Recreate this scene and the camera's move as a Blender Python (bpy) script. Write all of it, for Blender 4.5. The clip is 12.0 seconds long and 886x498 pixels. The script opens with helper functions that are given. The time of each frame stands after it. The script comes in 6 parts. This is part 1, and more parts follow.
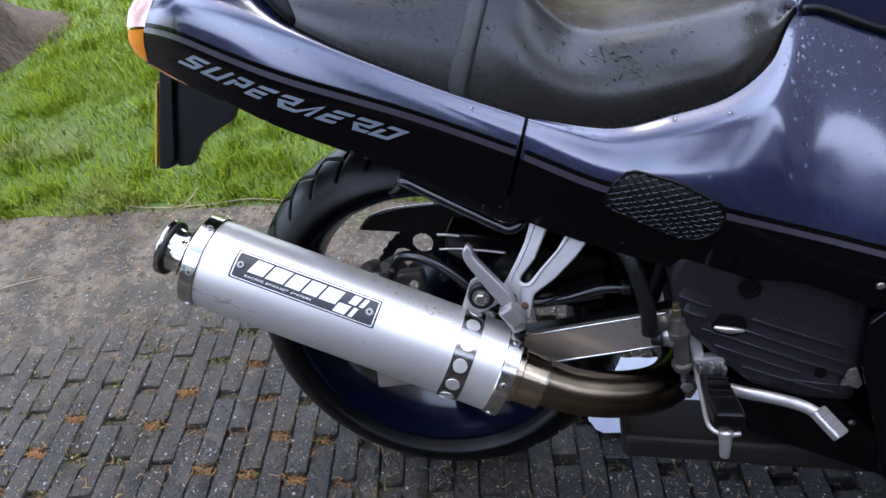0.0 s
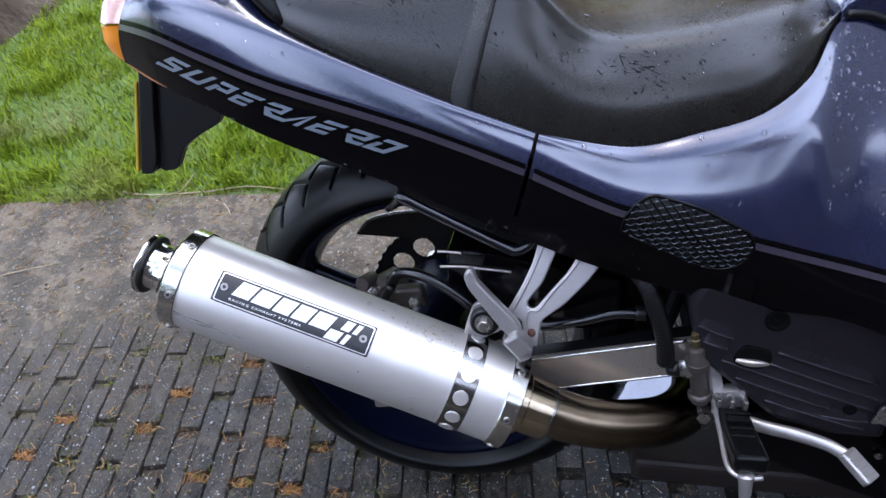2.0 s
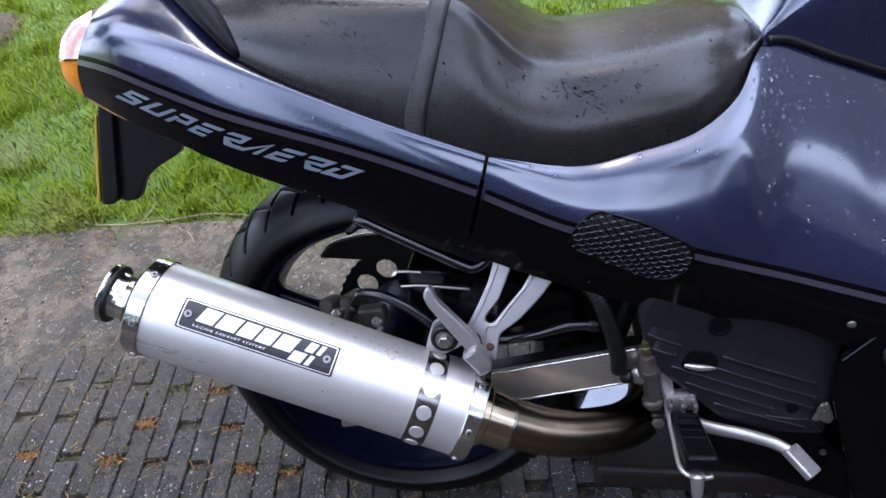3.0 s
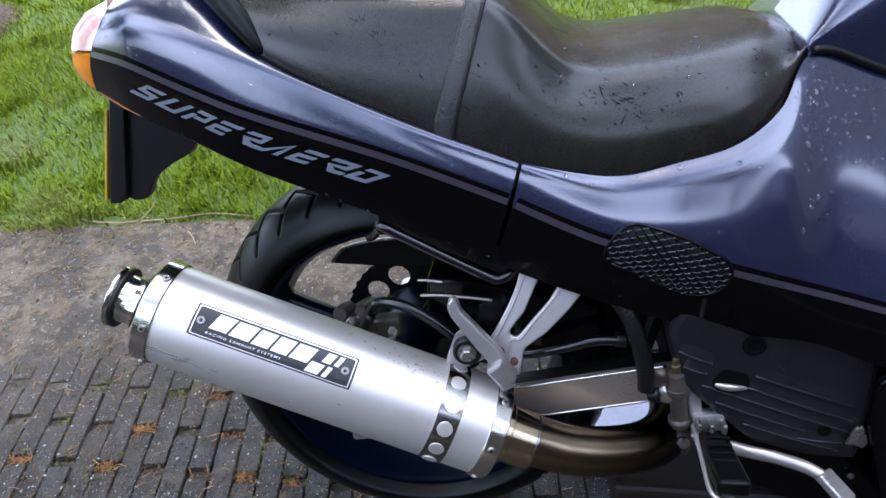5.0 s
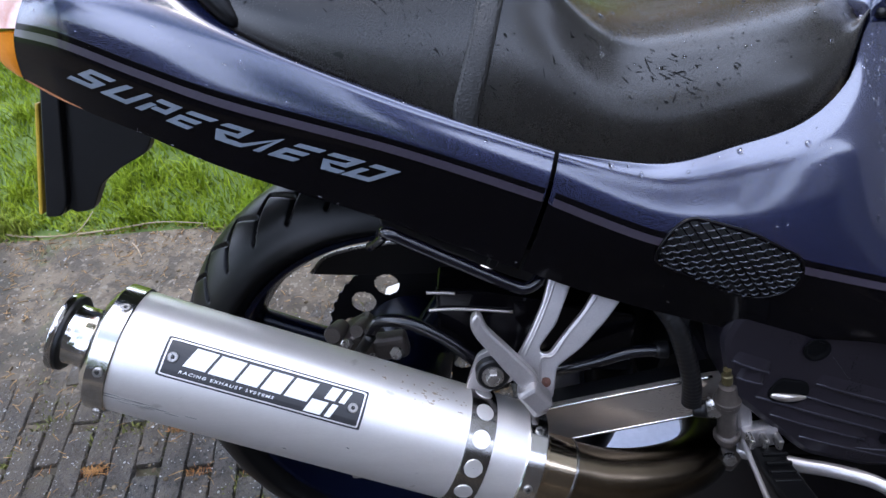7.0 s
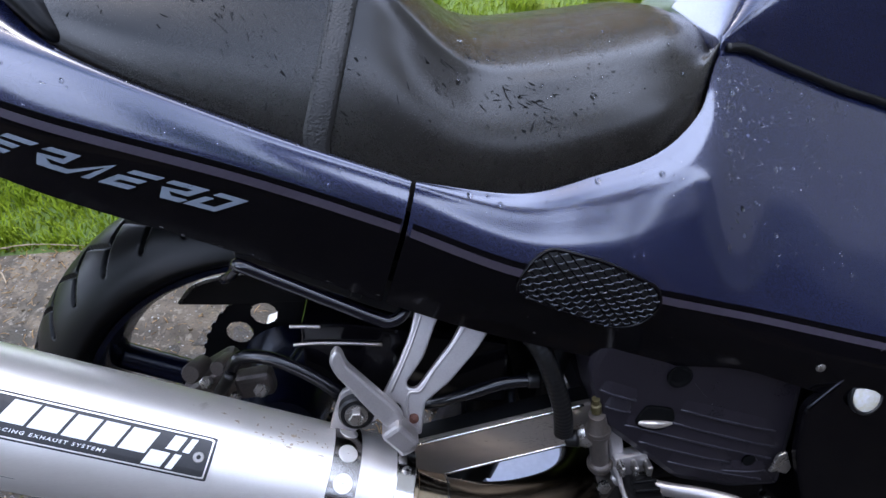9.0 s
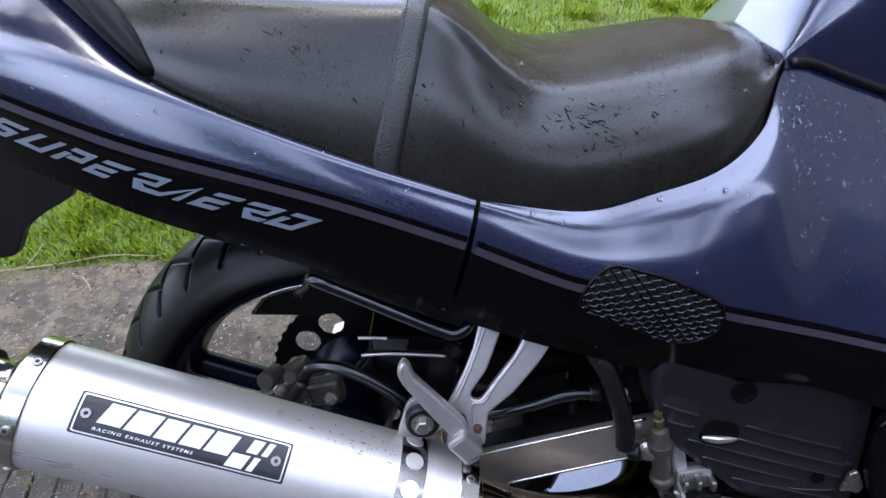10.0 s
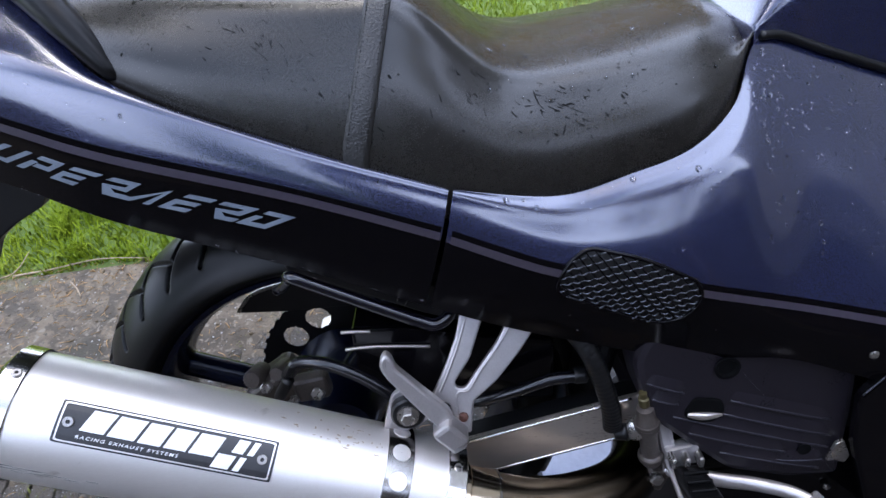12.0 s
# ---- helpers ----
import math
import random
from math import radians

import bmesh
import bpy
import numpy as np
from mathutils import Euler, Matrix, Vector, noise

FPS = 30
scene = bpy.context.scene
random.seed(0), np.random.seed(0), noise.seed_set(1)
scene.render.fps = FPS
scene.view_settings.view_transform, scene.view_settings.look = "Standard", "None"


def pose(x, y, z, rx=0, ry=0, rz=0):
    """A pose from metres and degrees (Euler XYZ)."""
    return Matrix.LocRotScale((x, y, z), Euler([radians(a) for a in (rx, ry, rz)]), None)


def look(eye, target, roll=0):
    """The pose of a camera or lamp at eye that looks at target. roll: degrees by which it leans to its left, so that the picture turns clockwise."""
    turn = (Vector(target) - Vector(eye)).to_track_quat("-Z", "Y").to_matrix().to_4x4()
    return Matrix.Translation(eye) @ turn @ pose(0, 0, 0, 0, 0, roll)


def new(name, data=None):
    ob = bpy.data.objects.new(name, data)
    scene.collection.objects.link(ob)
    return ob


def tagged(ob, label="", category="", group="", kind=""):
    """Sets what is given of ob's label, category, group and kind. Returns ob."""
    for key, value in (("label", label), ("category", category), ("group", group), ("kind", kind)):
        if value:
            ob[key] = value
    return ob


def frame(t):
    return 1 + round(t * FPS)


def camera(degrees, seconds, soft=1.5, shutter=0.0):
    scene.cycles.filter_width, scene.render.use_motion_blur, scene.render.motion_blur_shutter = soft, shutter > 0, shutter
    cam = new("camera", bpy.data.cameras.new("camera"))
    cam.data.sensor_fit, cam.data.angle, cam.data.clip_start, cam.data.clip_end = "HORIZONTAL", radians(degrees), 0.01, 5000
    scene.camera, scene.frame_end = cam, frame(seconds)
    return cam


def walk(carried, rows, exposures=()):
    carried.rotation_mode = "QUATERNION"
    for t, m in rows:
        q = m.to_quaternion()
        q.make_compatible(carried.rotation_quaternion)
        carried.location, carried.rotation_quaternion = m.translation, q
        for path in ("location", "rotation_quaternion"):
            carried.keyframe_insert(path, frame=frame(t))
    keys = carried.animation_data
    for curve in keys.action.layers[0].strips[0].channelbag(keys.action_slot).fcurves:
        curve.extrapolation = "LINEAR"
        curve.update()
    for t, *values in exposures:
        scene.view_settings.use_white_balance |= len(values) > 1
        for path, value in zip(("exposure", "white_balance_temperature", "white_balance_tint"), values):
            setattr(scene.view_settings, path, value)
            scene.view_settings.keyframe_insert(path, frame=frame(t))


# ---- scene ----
cam = camera(68.6, 12.0)
PATH = [
    (0, (0.202, -0.658, 1.085), (-0.159, 0.81, -0.224), -7.5),
    (0.5, (0.21, -0.66, 1.088), (-0.206, 0.804, -0.21), -8.2),
    (1, (0.201, -0.63, 1.083), (-0.164, 0.808, -0.259), -8.5),
    (1.5, (0.177, -0.584, 1.066), (-0.194, 0.814, -0.315), -7.4),
    (2, (0.194, -0.574, 1.086), (-0.18, 0.832, -0.286), -7.6),
    (2.5, (0.203, -0.585, 1.095), (-0.127, 0.89, -0.214), -7.4),
    (2.7, (0.206, -0.589, 1.097), (-0.082, 0.873, -0.237), -7.0),
    (4.3, (0.224, -0.596, 1.127), (-0.053, 0.878, -0.196), -6.2),
    (4.5, (0.219, -0.591, 1.127), (-0.055, 0.895, -0.183), -5.7),
    (5, (0.17, -0.571, 1.09), (-0.088, 0.902, -0.238), -4.8),
    (5.5, (0.087, -0.545, 1.044), (-0.108, 0.909, -0.315), -3.6),
    (6, (0.075, -0.518, 1.027), (-0.057, 0.944, -0.33), -2.5),
    (6.5, (0.076, -0.507, 1.027), (-0.041, 0.95, -0.338), -3.4),
    (6.7, (0.081, -0.5, 1.029), (-0.029, 0.97, -0.322), -3.3),
    (8.3, (0.103, -0.463, 1.027), (0.124, 1.026, -0.308), -0.9),
    (8.5, (0.111, -0.469, 1.025), (0.14, 1.024, -0.306), -0.2),
    (9, (0.142, -0.46, 1.022), (0.297, 1.043, -0.288), 2.8),
    (9.5, (0.127, -0.459, 1.048), (0.162, 1.062, -0.251), -1.3),
    (10, (0.134, -0.47, 1.042), (0.118, 1.053, -0.254), -1.5),
    (10.5, (0.139, -0.467, 1.046), (0.131, 1.055, -0.252), -2.7),
    (11, (0.145, -0.462, 1.042), (0.129, 1.042, -0.276), -3.0),
    (11.5, (0.148, -0.467, 1.039), (0.133, 1.047, -0.267), -2.3),
    (12, (0.152, -0.466, 1.043), (0.146, 1.028, -0.286), -4.0),
]
walk(cam, [(t, look(eye, target, roll)) for t, eye, target, roll in PATH])

# ---- world and light ----
SUN_UP, SUN_ROUND = radians(70), radians(-50)
world = bpy.data.worlds.new("sky")
scene.world = world
world.use_nodes = True
wn = world.node_tree.nodes
sky = wn.new("ShaderNodeTexSky")
sky.sky_type, sky.sun_disc = "NISHITA", False
sky.sun_elevation, sky.sun_rotation = SUN_UP, SUN_ROUND
sky.air_density, sky.dust_density, sky.ozone_density = 1.2, 2.5, 1.5
cloud_co, cloud, cloud_ramp, cloud_mix = wn.new("ShaderNodeTexCoord"), wn.new("ShaderNodeTexNoise"), wn.new("ShaderNodeMapRange"), wn.new("ShaderNodeMix")
cloud.inputs["Scale"].default_value, cloud.inputs["Detail"].default_value = 1.3, 3.5
cloud_ramp.inputs["From Min"].default_value, cloud_ramp.inputs["From Max"].default_value = 0.36, 0.56
cloud_mix.data_type = "RGBA"
# the sky is brightest round the veiled sun
glare, glow, bright = wn.new("ShaderNodeVectorMath"), wn.new("ShaderNodeMapRange"), wn.new("ShaderNodeVectorMath")
glare.operation, bright.operation = "DOT_PRODUCT", "SCALE"
glare.inputs[1].default_value = (math.sin(SUN_ROUND) * math.cos(SUN_UP), math.cos(SUN_ROUND) * math.cos(SUN_UP), math.sin(SUN_UP))
glow.inputs["From Min"].default_value, glow.inputs["From Max"].default_value = 0.35, 0.95
glow.inputs["To Min"].default_value, glow.inputs["To Max"].default_value = 1.6, 1.95
cloud_mix.inputs["B"].default_value = (10.8, 12.4, 17.0, 1)
for a, b in ((cloud_co.outputs["Generated"], cloud.inputs["Vector"]), (cloud.outputs["Fac"], cloud_ramp.inputs["Value"]), (cloud_ramp.outputs[0], cloud_mix.inputs["Factor"]), (sky.outputs[0], cloud_mix.inputs["A"]), (cloud_co.outputs["Generated"], glare.inputs[0]), (glare.outputs["Value"], glow.inputs["Value"]), (cloud_mix.outputs["Result"], bright.inputs[0]), (glow.outputs[0], bright.inputs["Scale"]), (bright.outputs[0], wn["Background"].inputs[0])):
    world.node_tree.links.new(a, b)
wn["Background"].inputs[1].default_value = 0.15
sun_data = bpy.data.lights.new("sun", "SUN")
sun_data.energy, sun_data.angle, sun_data.color = 1.6, radians(30), (1.0, 0.96, 0.9)
sun = new("sun", sun_data)
sun.matrix_world = look((math.sin(SUN_ROUND) * math.cos(SUN_UP) * 20, math.cos(SUN_ROUND) * math.cos(SUN_UP) * 20, math.sin(SUN_UP) * 20), (0, 0, 0))
scene.view_settings.exposure = 0.58


# ---- materials ----
def material(name, base, rough=0.5, metal=0.0, other=None, scale=30.0, fine=300.0, bump=0.1, depth=0.001, coat=0.0, coat_rough=0.03,
             rough_var=0.1, island=0.0, spec=0.5, stretch=(1, 1, 1), coat_ior=1.5):
    """A surface with two scales of variation in colour, gloss and relief. other: the second colour."""
    m = bpy.data.materials.new(name)
    m.use_nodes = True
    nt = m.node_tree
    p = nt.nodes["Principled BSDF"]
    other = other or tuple(0.7 * c for c in base)
    co = nt.nodes.new("ShaderNodeTexCoord")
    mp = nt.nodes.new("ShaderNodeMapping")
    mp.inputs["Scale"].default_value = stretch
    nt.links.new(co.outputs["Object"], mp.inputs["Vector"])
    big, small = nt.nodes.new("ShaderNodeTexNoise"), nt.nodes.new("ShaderNodeTexNoise")
    for n, s, d in ((big, scale, 4), (small, fine, 3)):
        n.inputs["Scale"].default_value, n.inputs["Detail"].default_value = s, d
        nt.links.new(mp.outputs[0], n.inputs["Vector"])
    add = nt.nodes.new("ShaderNodeMath")
    add.operation = "MULTIPLY_ADD"
    add.inputs[1].default_value = 0.5
    nt.links.new(small.outputs["Fac"], add.inputs[0])
    half = nt.nodes.new("ShaderNodeMath")
    half.operation = "MULTIPLY"
    half.inputs[1].default_value = 0.5
    nt.links.new(big.outputs["Fac"], half.inputs[0])
    nt.links.new(half.outputs[0], add.inputs[2])
    ramp = nt.nodes.new("ShaderNodeValToRGB")
    ramp.color_ramp.elements[0].position, ramp.color_ramp.elements[1].position = 0.5 - 0.2, 0.5 + 0.2
    ramp.color_ramp.elements[0].color, ramp.color_ramp.elements[1].color = (*base, 1), (*other, 1)
    nt.links.new(add.outputs[0], ramp.inputs[0])
    colour = ramp.outputs[0]
    if island:
        ob = nt.nodes.new("ShaderNodeObjectInfo")
        ge = nt.nodes.new("ShaderNodeNewGeometry")
        sm = nt.nodes.new("ShaderNodeMath")
        sm.operation = "ADD"
        nt.links.new(ob.outputs["Random"], sm.inputs[0])
        nt.links.new(ge.outputs["Random Per Island"], sm.inputs[1])
        fr = nt.nodes.new("ShaderNodeMath")
        fr.operation = "FRACT"
        nt.links.new(sm.outputs[0], fr.inputs[0])
        hs = nt.nodes.new("ShaderNodeHueSaturation")
        mr = nt.nodes.new("ShaderNodeMapRange")
        mr.inputs["To Min"].default_value, mr.inputs["To Max"].default_value = 1 - island, 1 + island
        nt.links.new(fr.outputs[0], mr.inputs["Value"])
        nt.links.new(mr.outputs[0], hs.inputs["Value"])
        nt.links.new(colour, hs.inputs["Color"])
        colour = hs.outputs[0]
    nt.links.new(colour, p.inputs["Base Color"])
    mr = nt.nodes.new("ShaderNodeMapRange")
    mr.inputs["To Min"].default_value, mr.inputs["To Max"].default_value = max(rough - rough_var, 0.02), min(rough + rough_var, 1)
    nt.links.new(add.outputs[0], mr.inputs["Value"])
    nt.links.new(mr.outputs[0], p.inputs["Roughness"])
    p.inputs["Metallic"].default_value = metal
    p.inputs["Specular IOR Level"].default_value = spec
    p.inputs["Coat Weight"].default_value, p.inputs["Coat Roughness"].default_value = coat, coat_rough
    p.inputs["Coat IOR"].default_value = coat_ior
    if bump:
        b = nt.nodes.new("ShaderNodeBump")
        b.inputs["Strength"].default_value, b.inputs["Distance"].default_value = bump, depth
        nt.links.new(add.outputs[0], b.inputs["Height"])
        nt.links.new(b.outputs[0], p.inputs["Normal"])
    return m


M_BLUE = material("blue_violet_paint", (0.0095, 0.0138, 0.048), 0.27, 0.5, (0.0135, 0.0185, 0.060), 3, 1500, 0.01, 0.0002, coat=1.0, coat_rough=0.12, rough_var=0.05, coat_ior=1.86)
M_BLACK = material("black_paint", (0.0016, 0.0014, 0.002), 0.10, 0.0, (0.0026, 0.0022, 0.003), 4, 400, 0.01, 0.0002, spec=0.16, rough_var=0.05)
M_STRIPE = material("lavender_stripe", (0.034, 0.028, 0.044), 0.35, 0.2, (0.045, 0.038, 0.055), 20, 300, 0.02, 0.0003, coat=0.8, coat_rough=0.06)
M_DECAL = material("silver_decal", (0.19, 0.23, 0.29), 0.3, 0.3, (0.235, 0.275, 0.33), 40, 500, 0.02, 0.0003, coat=0.5)
M_SEAT = material("black_vinyl", (0.0098, 0.0090, 0.0080), 0.27, 0.0, (0.0145, 0.0130, 0.0110), 12, 900, 0.10, 0.0006, rough_var=0.08, spec=0.52)
M_PLASTIC = material("black_plastic", (0.0034, 0.0034, 0.0040), 0.38, 0.0, (0.0056, 0.0056, 0.0062), 30, 500, 0.15, 0.0006, spec=0.35)
M_RUBBER = material("tyre_rubber", (0.0016, 0.0016, 0.0018), 0.34, 0.0, (0.0032, 0.0032, 0.0036), 18, 400, 0.2, 0.0006, rough_var=0.12, spec=0.2)
M_ALU = material("brushed_aluminium", (0.81, 0.775, 0.745), 0.37, 0.75, (0.74, 0.705, 0.675), 8, 120, 0.08, 0.0004, rough_var=0.08, stretch=(1, 12, 12))
M_CHROME = material("polished_steel", (0.74, 0.72, 0.69), 0.15, 1.0, (0.68, 0.65, 0.61), 12, 200, 0.03, 0.0003, rough_var=0.06)
M_PIPE = material("heat_tinted_steel", (0.29, 0.255, 0.205), 0.24, 1.0, (0.21, 0.175, 0.135), 9, 60, 0.02, 0.0003, rough_var=0.04)
M_CAST = material("cast_aluminium", (0.46, 0.435, 0.43), 0.36, 0.75, (0.37, 0.345, 0.34), 60, 700, 0.2, 0.0005, rough_var=0.1)
M_SWING = material("satin_aluminium", (0.52, 0.465, 0.42), 0.28, 0.85, (0.60, 0.55, 0.50), 6, 150, 0.02, 0.0003, stretch=(1, 10, 10), rough_var=0.03)
M_ENGINE = material("dark_grey_casting", (0.0115, 0.0098, 0.0130), 0.30, 0.1, (0.0165, 0.0142, 0.0185), 25, 600, 0.15, 0.0005, spec=0.3)
M_BOLT = material("zinc_bolt", (0.42, 0.40, 0.38), 0.28, 0.9, (0.3, 0.28, 0.26), 80, 600, 0.1, 0.0003)
M_PLATE = material("nameplate_black", (0.012, 0.012, 0.014), 0.35, 0.0, (0.02, 0.02, 0.022), 40, 500, 0.05, 0.0003)
M_WHITE = material("white_print", (0.80, 0.80, 0.80), 0.4, 0.0, (0.72, 0.72, 0.72), 60, 500, 0.02, 0.0002)
M_AMBER = material("amber_lens", (0.95, 0.33, 0.02), 0.12, 0.0, (0.85, 0.26, 0.012), 60, 300, 0.1, 0.0008, coat=1.0)
M_CLEAR = material("clear_red_lens", (0.85, 0.60, 0.55), 0.12, 0.1, (0.80, 0.42, 0.34), 50, 200, 0.1, 0.0008, coat=1.0)
M_RIM = material("dark_blue_rim", (0.0016, 0.0030, 0.010), 0.22, 0.2, (0.0026, 0.0042, 0.013), 10, 300, 0.01, 0.0002, spec=0.22, rough_var=0.03)
M_CALIPER = material("brown_grey_caliper", (0.105, 0.088, 0.078), 0.40, 0.5, (0.065, 0.055, 0.050), 50, 500, 0.25, 0.0006)
M_BRICK = material("paving_clinker", (0.023, 0.0175, 0.0118), 0.46, 0.0, (0.086, 0.066, 0.045), 110, 420, 1.0, 0.022, island=0.30, rough_var=0.15)
M_HOSE = material("wet_black_rubber", (0.0026, 0.0026, 0.0040), 0.22, 0.0, (0.004, 0.004, 0.006), 30, 300, 0.05, 0.0004, spec=0.6)
M_GLOSS = material("gloss_black_enamel", (0.003, 0.003, 0.006), 0.10, 0.0, (0.004, 0.004, 0.007), 30, 300, 0.02, 0.0003, spec=0.6)


def add_run(m, along, stops):
    """A colour that changes along one direction of the thing; stops: (distance, colour)."""
    nt = m.node_tree
    p = nt.nodes["Principled BSDF"]
    was = p.inputs["Base Color"].links[0].from_socket
    co, dot, r, ramp, mix = (nt.nodes.new("ShaderNode" + k) for k in ("TexCoord", "VectorMath", "MapRange", "ValToRGB", "Mix"))
    dot.operation, mix.data_type, mix.blend_type = "DOT_PRODUCT", "RGBA", "MULTIPLY"
    dot.inputs[1].default_value = along
    r.inputs["From Min"].default_value, r.inputs["From Max"].default_value = stops[0][0], stops[-1][0]
    ends = ramp.color_ramp.elements
    ends[0].position, ends[0].color, ends[1].position, ends[1].color = 0.0, (*stops[0][1], 1), 1.0, (*stops[-1][1], 1)
    for d, c in stops[1:-1]:
        ends.new((d - stops[0][0]) / (stops[-1][0] - stops[0][0])).color = (*c, 1)
    mix.inputs["Factor"].default_value = 1.0
    for a, b in ((co.outputs["Object"], dot.inputs[0]), (dot.outputs["Value"], r.inputs["Value"]), (r.outputs[0], ramp.inputs[0]), (was, mix.inputs["A"]), (ramp.outputs[0], mix.inputs["B"]), (mix.outputs["Result"], p.inputs["Base Color"])):
        nt.links.new(a, b)


def add_specks(m, colour, scale, size, share, position=True):
    """Pale or dark specks and chips of uneven size in a material's colour."""
    nt = m.node_tree
    p = nt.nodes["Principled BSDF"]
    was = p.inputs["Base Color"].links[0].from_socket
    co = nt.nodes.new("ShaderNodeNewGeometry" if position else "ShaderNodeTexCoord")
    v = nt.nodes.new("ShaderNodeTexVoronoi")
    v.inputs["Scale"].default_value = scale
    nt.links.new(co.outputs["Position" if position else "Object"], v.inputs["Vector"])
    sep = nt.nodes.new("ShaderNodeSeparateColor")
    nt.links.new(v.outputs["Color"], sep.inputs[0])
    pick, near, both = (nt.nodes.new("ShaderNodeMath") for _ in range(3))
    pick.operation, near.operation, both.operation = "LESS_THAN", "LESS_THAN", "MULTIPLY"
    pick.inputs[1].default_value = share
    grow = nt.nodes.new("ShaderNodeMath")
    grow.operation = "MULTIPLY"
    grow.inputs[1].default_value = size
    nt.links.new(sep.outputs[0], pick.inputs[0])
    nt.links.new(sep.outputs[1], grow.inputs[0])
    nt.links.new(v.outputs["Distance"], near.inputs[0])
    nt.links.new(grow.outputs[0], near.inputs[1])
    nt.links.new(pick.outputs[0], both.inputs[0])
    nt.links.new(near.outputs[0], both.inputs[1])
    mix = nt.nodes.new("ShaderNodeMix")
    mix.data_type = "RGBA"
    mix.inputs["B"].default_value = (*colour, 1)
    nt.links.new(both.outputs[0], mix.inputs["Factor"])
    nt.links.new(was, mix.inputs["A"])
    nt.links.new(mix.outputs["Result"], p.inputs["Base Color"])


def add_stain(m, colour, scale, low, high, stretch=(1, 1, 1), rough=None, detail=8.0, warp=0.6):
    """Irregular stains or worn marks over a material, by the place in the world."""
    nt = m.node_tree
    p = nt.nodes["Principled BSDF"]
    was = p.inputs["Base Color"].links[0].from_socket
    co, mp, n = nt.nodes.new("ShaderNodeTexCoord"), nt.nodes.new("ShaderNodeMapping"), nt.nodes.new("ShaderNodeTexNoise")
    mp.inputs["Scale"].default_value = stretch
    n.inputs["Scale"].default_value, n.inputs["Detail"].default_value, n.inputs["Distortion"].default_value = scale, detail, warp
    r = nt.nodes.new("ShaderNodeMapRange")
    r.inputs["From Min"].default_value, r.inputs["From Max"].default_value = low, high
    if m.name == "paving_clinker":
        ge = nt.nodes.new("ShaderNodeNewGeometry")
        nt.links.new(ge.outputs["Position"], mp.inputs["Vector"])
    else:
        nt.links.new(co.outputs["Object"], mp.inputs["Vector"])
    nt.links.new(mp.outputs[0], n.inputs["Vector"])
    nt.links.new(n.outputs["Fac"], r.inputs["Value"])
    mix = nt.nodes.new("ShaderNodeMix")
    mix.data_type = "RGBA"
    mix.inputs["B"].default_value = (*colour, 1)
    nt.links.new(r.outputs[0], mix.inputs["Factor"])
    nt.links.new(was, mix.inputs["A"])
    nt.links.new(mix.outputs["Result"], p.inputs["Base Color"])
    if rough is not None:
        old = p.inputs["Roughness"].links[0].from_socket
        rm = nt.nodes.new("ShaderNodeMix")
        rm.data_type = "FLOAT"
        rm.inputs["B"].default_value = rough
        nt.links.new(r.outputs[0], rm.inputs["Factor"])
        nt.links.new(old, rm.inputs["A"])
        nt.links.new(rm.outputs["Result"], p.inputs["Roughness"])


def add_dust(m, colour, gain=1.6):
    """Dry soil that lies over the paving away from the wheel, in uneven drifts."""
    nt = m.node_tree
    p = nt.nodes["Principled BSDF"]
    was = p.inputs["Base Color"].links[0].from_socket
    ge, dot, n, sm, r, mix = (nt.nodes.new("ShaderNode" + k) for k in ("NewGeometry", "VectorMath", "TexNoise", "Math", "MapRange", "Mix"))
    dot.operation, sm.operation, mix.data_type = "DOT_PRODUCT", "MULTIPLY_ADD", "RGBA"
    dot.inputs[1].default_value = (-0.75, 0.8, 0)
    n.inputs["Scale"].default_value, n.inputs["Detail"].default_value = 7.0, 9.0
    sm.inputs[1].default_value = gain
    r.inputs["From Min"].default_value, r.inputs["From Max"].default_value = 1.05, 1.85
    nt.links.new(ge.outputs["Position"], dot.inputs[0])
    nt.links.new(ge.outputs["Position"], n.inputs["Vector"])
    nt.links.new(n.outputs["Fac"], sm.inputs[0])
    nt.links.new(dot.outputs["Value"], sm.inputs[2])
    nt.links.new(sm.outputs[0], r.inputs["Value"])
    nt.links.new(r.outputs[0], mix.inputs["Factor"])
    nt.links.new(was, mix.inputs["A"])
    mix.inputs["B"].default_value = (*colour, 1)
    nt.links.new(mix.outputs["Result"], p.inputs["Base Color"])


